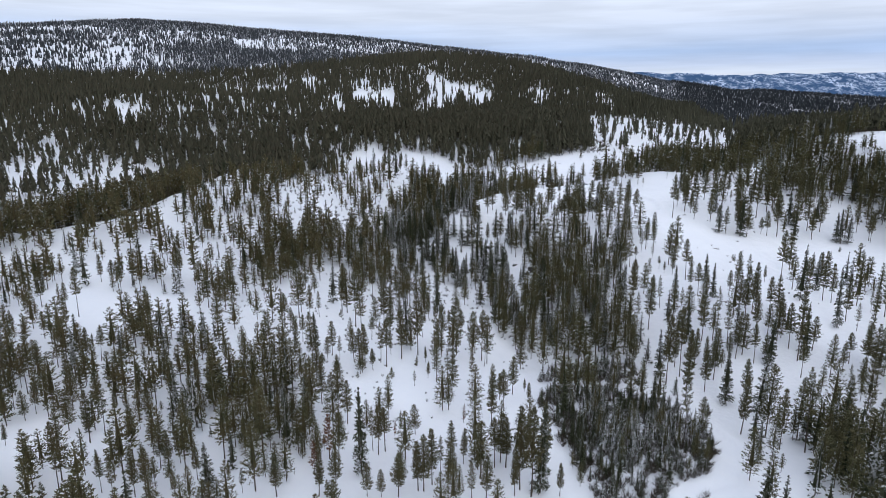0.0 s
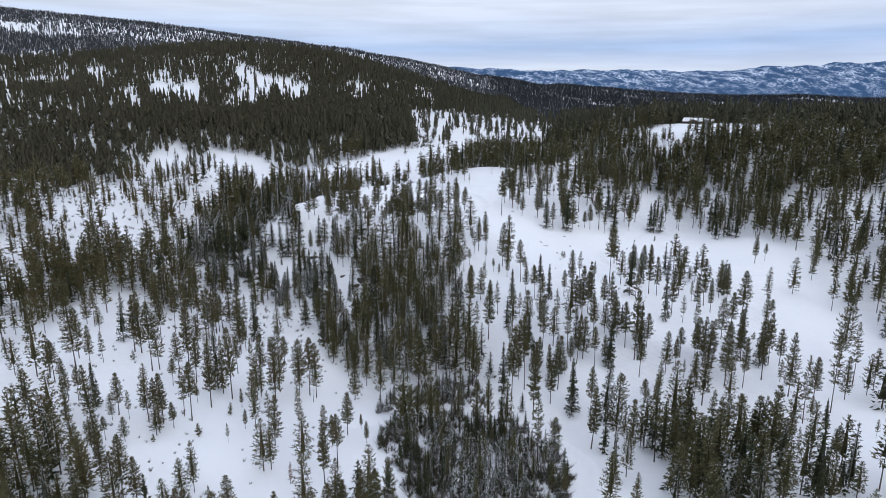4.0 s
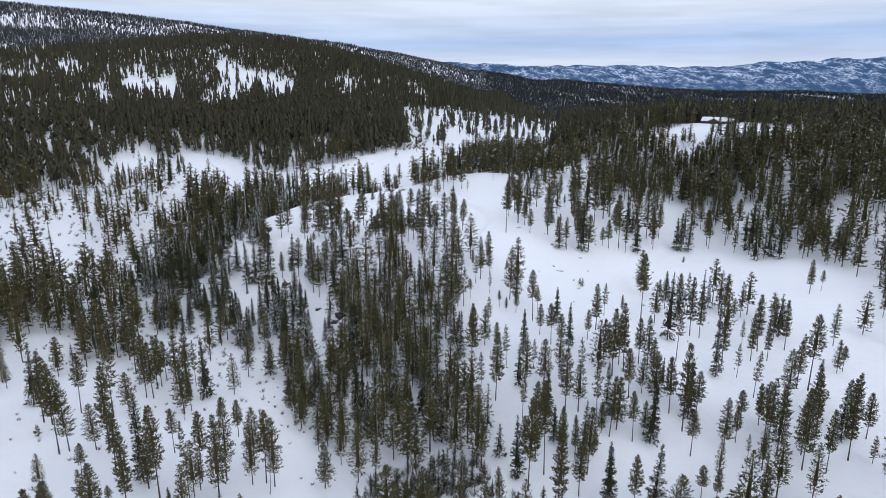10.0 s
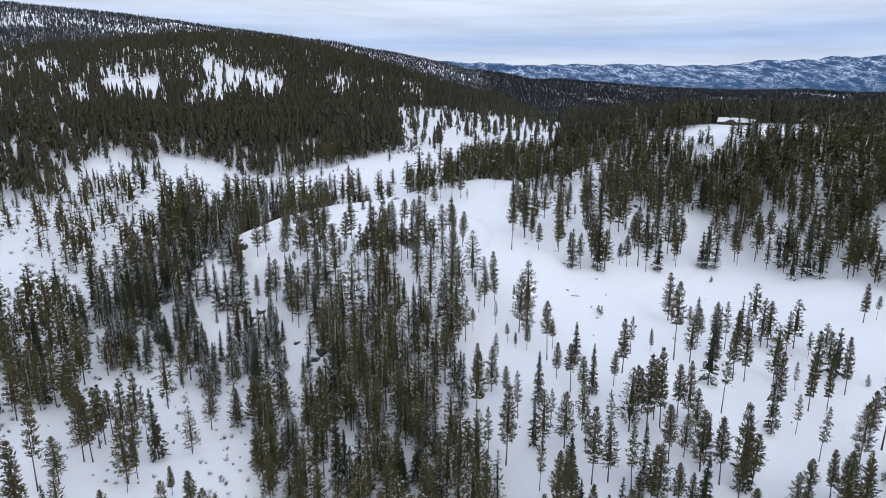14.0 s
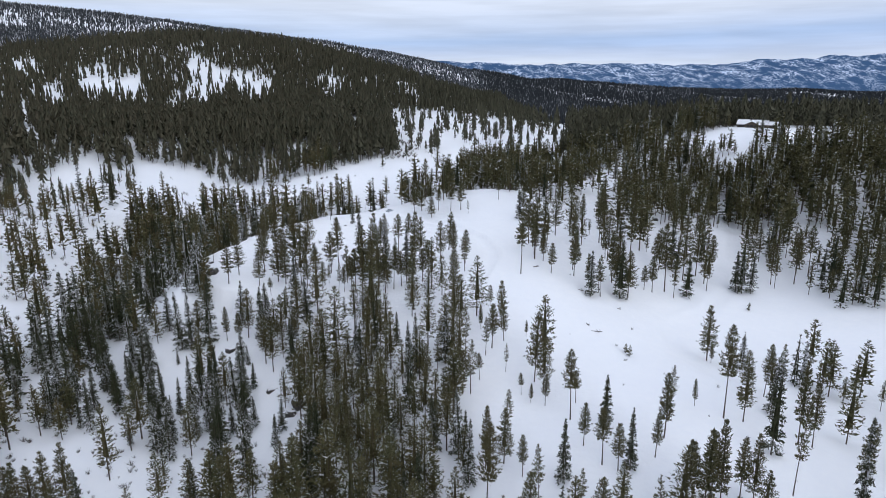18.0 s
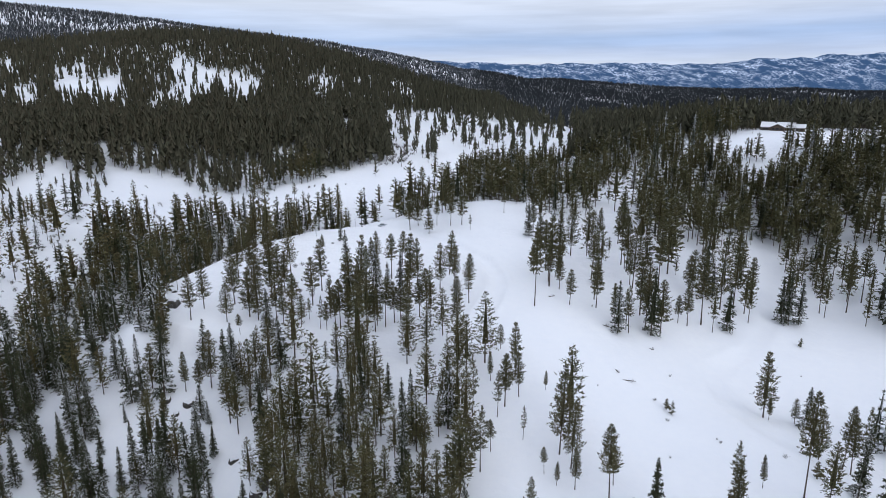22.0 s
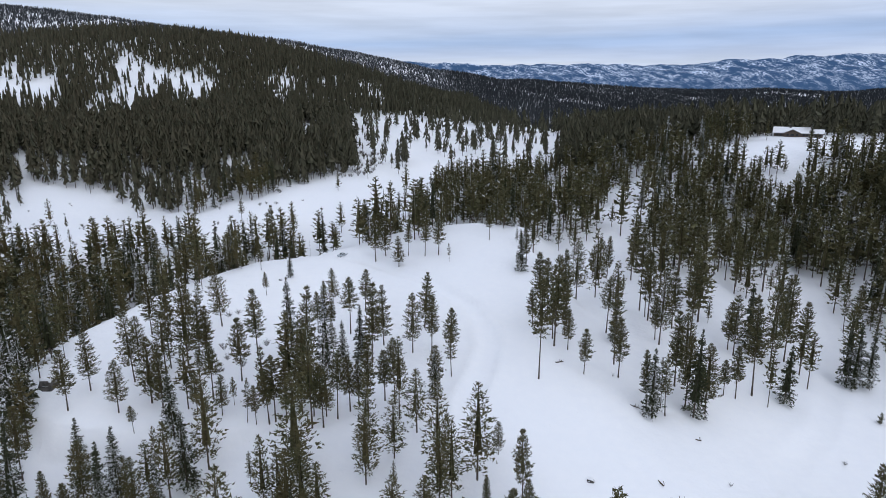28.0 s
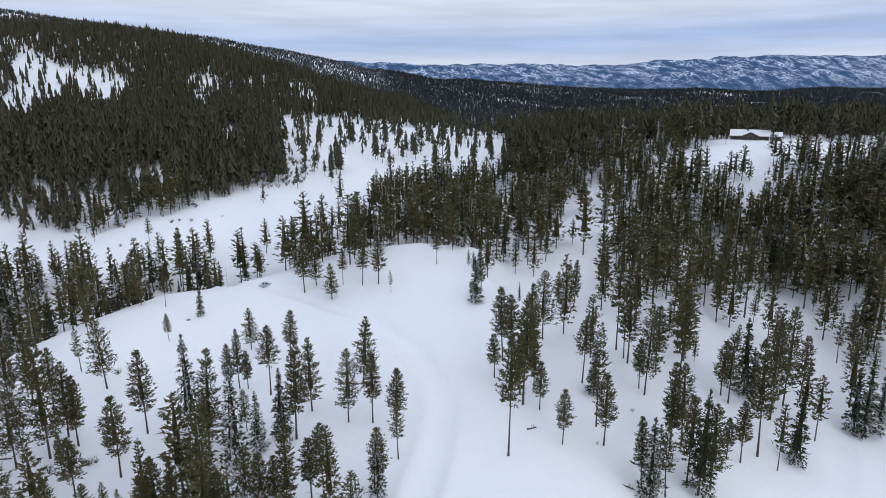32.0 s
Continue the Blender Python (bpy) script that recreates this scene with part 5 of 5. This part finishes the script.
# dying rust-brown pines near the creek
for dx, dy, dh in ((-92, 176, 17), (-76, 196, 6), (-55, 214, 8), (-93, 167, 12)):
    set_tree(DYING, dx, dy, dh)


def gable_block(root, x0, x1, y0, y1, wall_h, rise, along_x, over=1.0):
    """Log walls with gables and a snow-laden roof with thickness."""
    for nm, (a, b, c, d) in (("wall", (x0, x1, y0, y0 + 0.35)), ("wall", (x0, x1, y1 - 0.35, y1)), ("wall", (x0, x0 + 0.35, y0 + 0.35, y1 - 0.35)), ("wall", (x1 - 0.35, x1, y0 + 0.35, y1 - 0.35))):
        bm = bmesh.new()
        box(bm, a, b, c, d, -1.5, wall_h)
        solid(nm, bm, M_LOG, root)
    cx, cy = (x0 + x1) / 2, (y0 + y1) / 2
    half = (y1 - y0) / 2 if along_x else (x1 - x0) / 2
    ends = (x0, x1) if along_x else (y0, y1)
    for e, s in ((ends[0], 1), (ends[1], -1)):
        bm = bmesh.new()
        tri = [(-half, 0), (half, 0), (0, rise)]
        ring = []
        for off in (0.02, 0.3):
            ring.append([bm.verts.new((e + s * off, cy + a, wall_h + b) if along_x else (cx + a, e + s * off, wall_h + b)) for a, b in tri])
        bm.faces.new(ring[0])
        bm.faces.new(ring[1][::-1])
        for k in range(3):
            bm.faces.new((ring[0][k], ring[0][(k + 1) % 3], ring[1][(k + 1) % 3], ring[1][k]))
        bmesh.ops.recalc_face_normals(bm, faces=bm.faces)
        solid("gable", bm, M_LOG, root)
    slope = rise / half
    for nm, mat, lift, thick, extra in (("roof", M_TRIM, 0.0, 0.25, over), ("roof_snow", M_ROOFSNOW, 0.26, 0.55, over - 0.12)):
        for s in (-1, 1):
            bm = bmesh.new()
            lo, hi = s * (half + extra), 0.0
            vs = []
            for e in (ends[0] - extra, ends[1] + extra):
                for q, t in ((lo, 0), (hi, 0), (hi, thick), (lo, thick)):
                    zz = wall_h + rise - abs(q) * slope + lift + t
                    vs.append(bm.verts.new((e, cy + q, zz) if along_x else (cx + q, e, zz)))
            for fc in ((0, 1, 2, 3), (4, 7, 6, 5), (0, 4, 5, 1), (1, 5, 6, 2), (2, 6, 7, 3), (3, 7, 4, 0)):
                bm.faces.new([vs[k] for k in fc])
            bmesh.ops.recalc_face_normals(bm, faces=bm.faces)
            solid(nm, bm, mat, root)


def window(root, x, y, z, w, h):
    bm = bmesh.new()
    box(bm, x - w / 2 - 0.12, x + w / 2 + 0.12, y - 0.08, y + 0.04, z - 0.12, z + h + 0.12)
    win = solid("window", bm, M_TRIM, root)
    bm = bmesh.new()
    box(bm, x - w / 2, x + w / 2, y - 0.12, y - 0.085, z, z + h)
    solid("pane", bm, M_GLASS, win)


hx, hy = 245.0, 708.0
house = tagged(new("log_house"), "long brown log house with snow-covered gable roofs", "house")
gable_block(house, -13.5, 8.5, 0, 11, 2.9, 3.0, True)
gable_block(house, -7.0, 2.5, -3.5, 0.6, 2.9, 2.3, False)
gable_block(house, 9.6, 15.5, 2.5, 9.5, 2.7, 1.9, True)
for wx, ww in ((-5, 1.3), (-2.3, 2.0), (0.6, 1.3)):
    window(house, wx, -3.5, 0.9, ww, 1.5)
for wx in (-11.6, -9.4, 4.6, 6.6):
    window(house, wx, 0.0, 0.9, 1.3, 1.4)
for wx in (11.3, 13.6):
    window(house, wx, 2.5, 0.8, 1.3, 1.3)
bm = bmesh.new()
box(bm, -4.6, -3.4, 4.2, 5.4, 5.0, 8.2)
solid("chimney", bm, M_ROCK, house)
house.matrix_basis = pose(hx, hy, float(min(ground(hx + a, hy + b) for a in (-10, 0, 12) for b in (-4, 4))) + 0.2, 0, 0, -33) @ Matrix.Diagonal((0.97, 0.92, 0.95, 1))
set_tree(8, 234.5, 675.9, 13.5)


def car_body(bm, prof, w):
    rings = []
    for y in (-w / 2, -w / 2 + 0.12, w / 2 - 0.12, w / 2):
        k = 0.93 if abs(y) > w / 2 - 0.05 else 1.0
        rings.append([bm.verts.new((px * k, y, 0.3 + (pz - 0.3) * k)) for px, pz in prof])
    n = len(prof)
    for a, b in zip(rings, rings[1:]):
        for i in range(n):
            bm.faces.new((a[i], a[(i + 1) % n], b[(i + 1) % n], b[i]))
    bm.faces.new(rings[0][::-1])
    bm.faces.new(rings[-1])
    bmesh.ops.recalc_face_normals(bm, faces=bm.faces)


car = tagged(new("pickup_truck"), "silver-grey pickup truck parked on the snow road", "car")
bm = bmesh.new()
car_body(bm, [(-2.75, 0.45), (2.6, 0.45), (2.75, 0.8), (2.65, 1.1), (1.35, 1.22), (-2.7, 1.22), (-2.8, 0.8)], 1.95)
solid("body", bm, M_PAINT, car)
bm = bmesh.new()
car_body(bm, [(-0.95, 1.2), (1.4, 1.2), (0.65, 1.82), (-0.75, 1.85)], 1.75)
solid("cabin", bm, M_PAINT, car)
bm = bmesh.new()
car_body(bm, [(0.74, 1.78), (1.42, 1.24), (1.36, 1.22), (0.70, 1.76)], 1.5)
solid("windscreen", bm, M_GLASS, car)
for sy in (-1, 1):
    bm = bmesh.new()
    car_body(bm, [(-0.8, 1.28), (1.0, 1.28), (0.55, 1.72), (-0.65, 1.74)], 0.06)
    wn = solid("side_window", bm, M_GLASS, car)
    wn.location = (0, sy * 0.86, 0)
    for sx in (-1.75, 1.75):
        bm = bmesh.new()
        bmesh.ops.create_cone(bm, cap_ends=True, segments=20, radius1=0.4, radius2=0.4, depth=0.28)
        wh = solid("wheel", bm, M_TYRE, car, smooth=False)
        wh.matrix_basis = pose(sx, sy * 0.86, 0.4, 90, 0, 0)
        bm = bmesh.new()
        bmesh.ops.create_cone(bm, cap_ends=True, segments=14, radius1=0.24, radius2=0.22, depth=0.31)
        solid("rim", bm, M_LAMPGLASS, wh)
    bm = bmesh.new()
    box(bm, 2.62, 2.74, sy * 0.7 - 0.2, sy * 0.7 + 0.2, 0.78, 0.98)
    solid("headlight", bm, M_LAMPGLASS, car)
bm = bmesh.new()
box(bm, -2.6, -1.0, -0.8, 0.8, 1.19, 1.3)
solid("bed_snow", bm, M_ROOFSNOW, car)
car.matrix_basis = pose(-40.5, 606, float(ground(-40.5, 606)) + 0.05, 0, 0, 222)
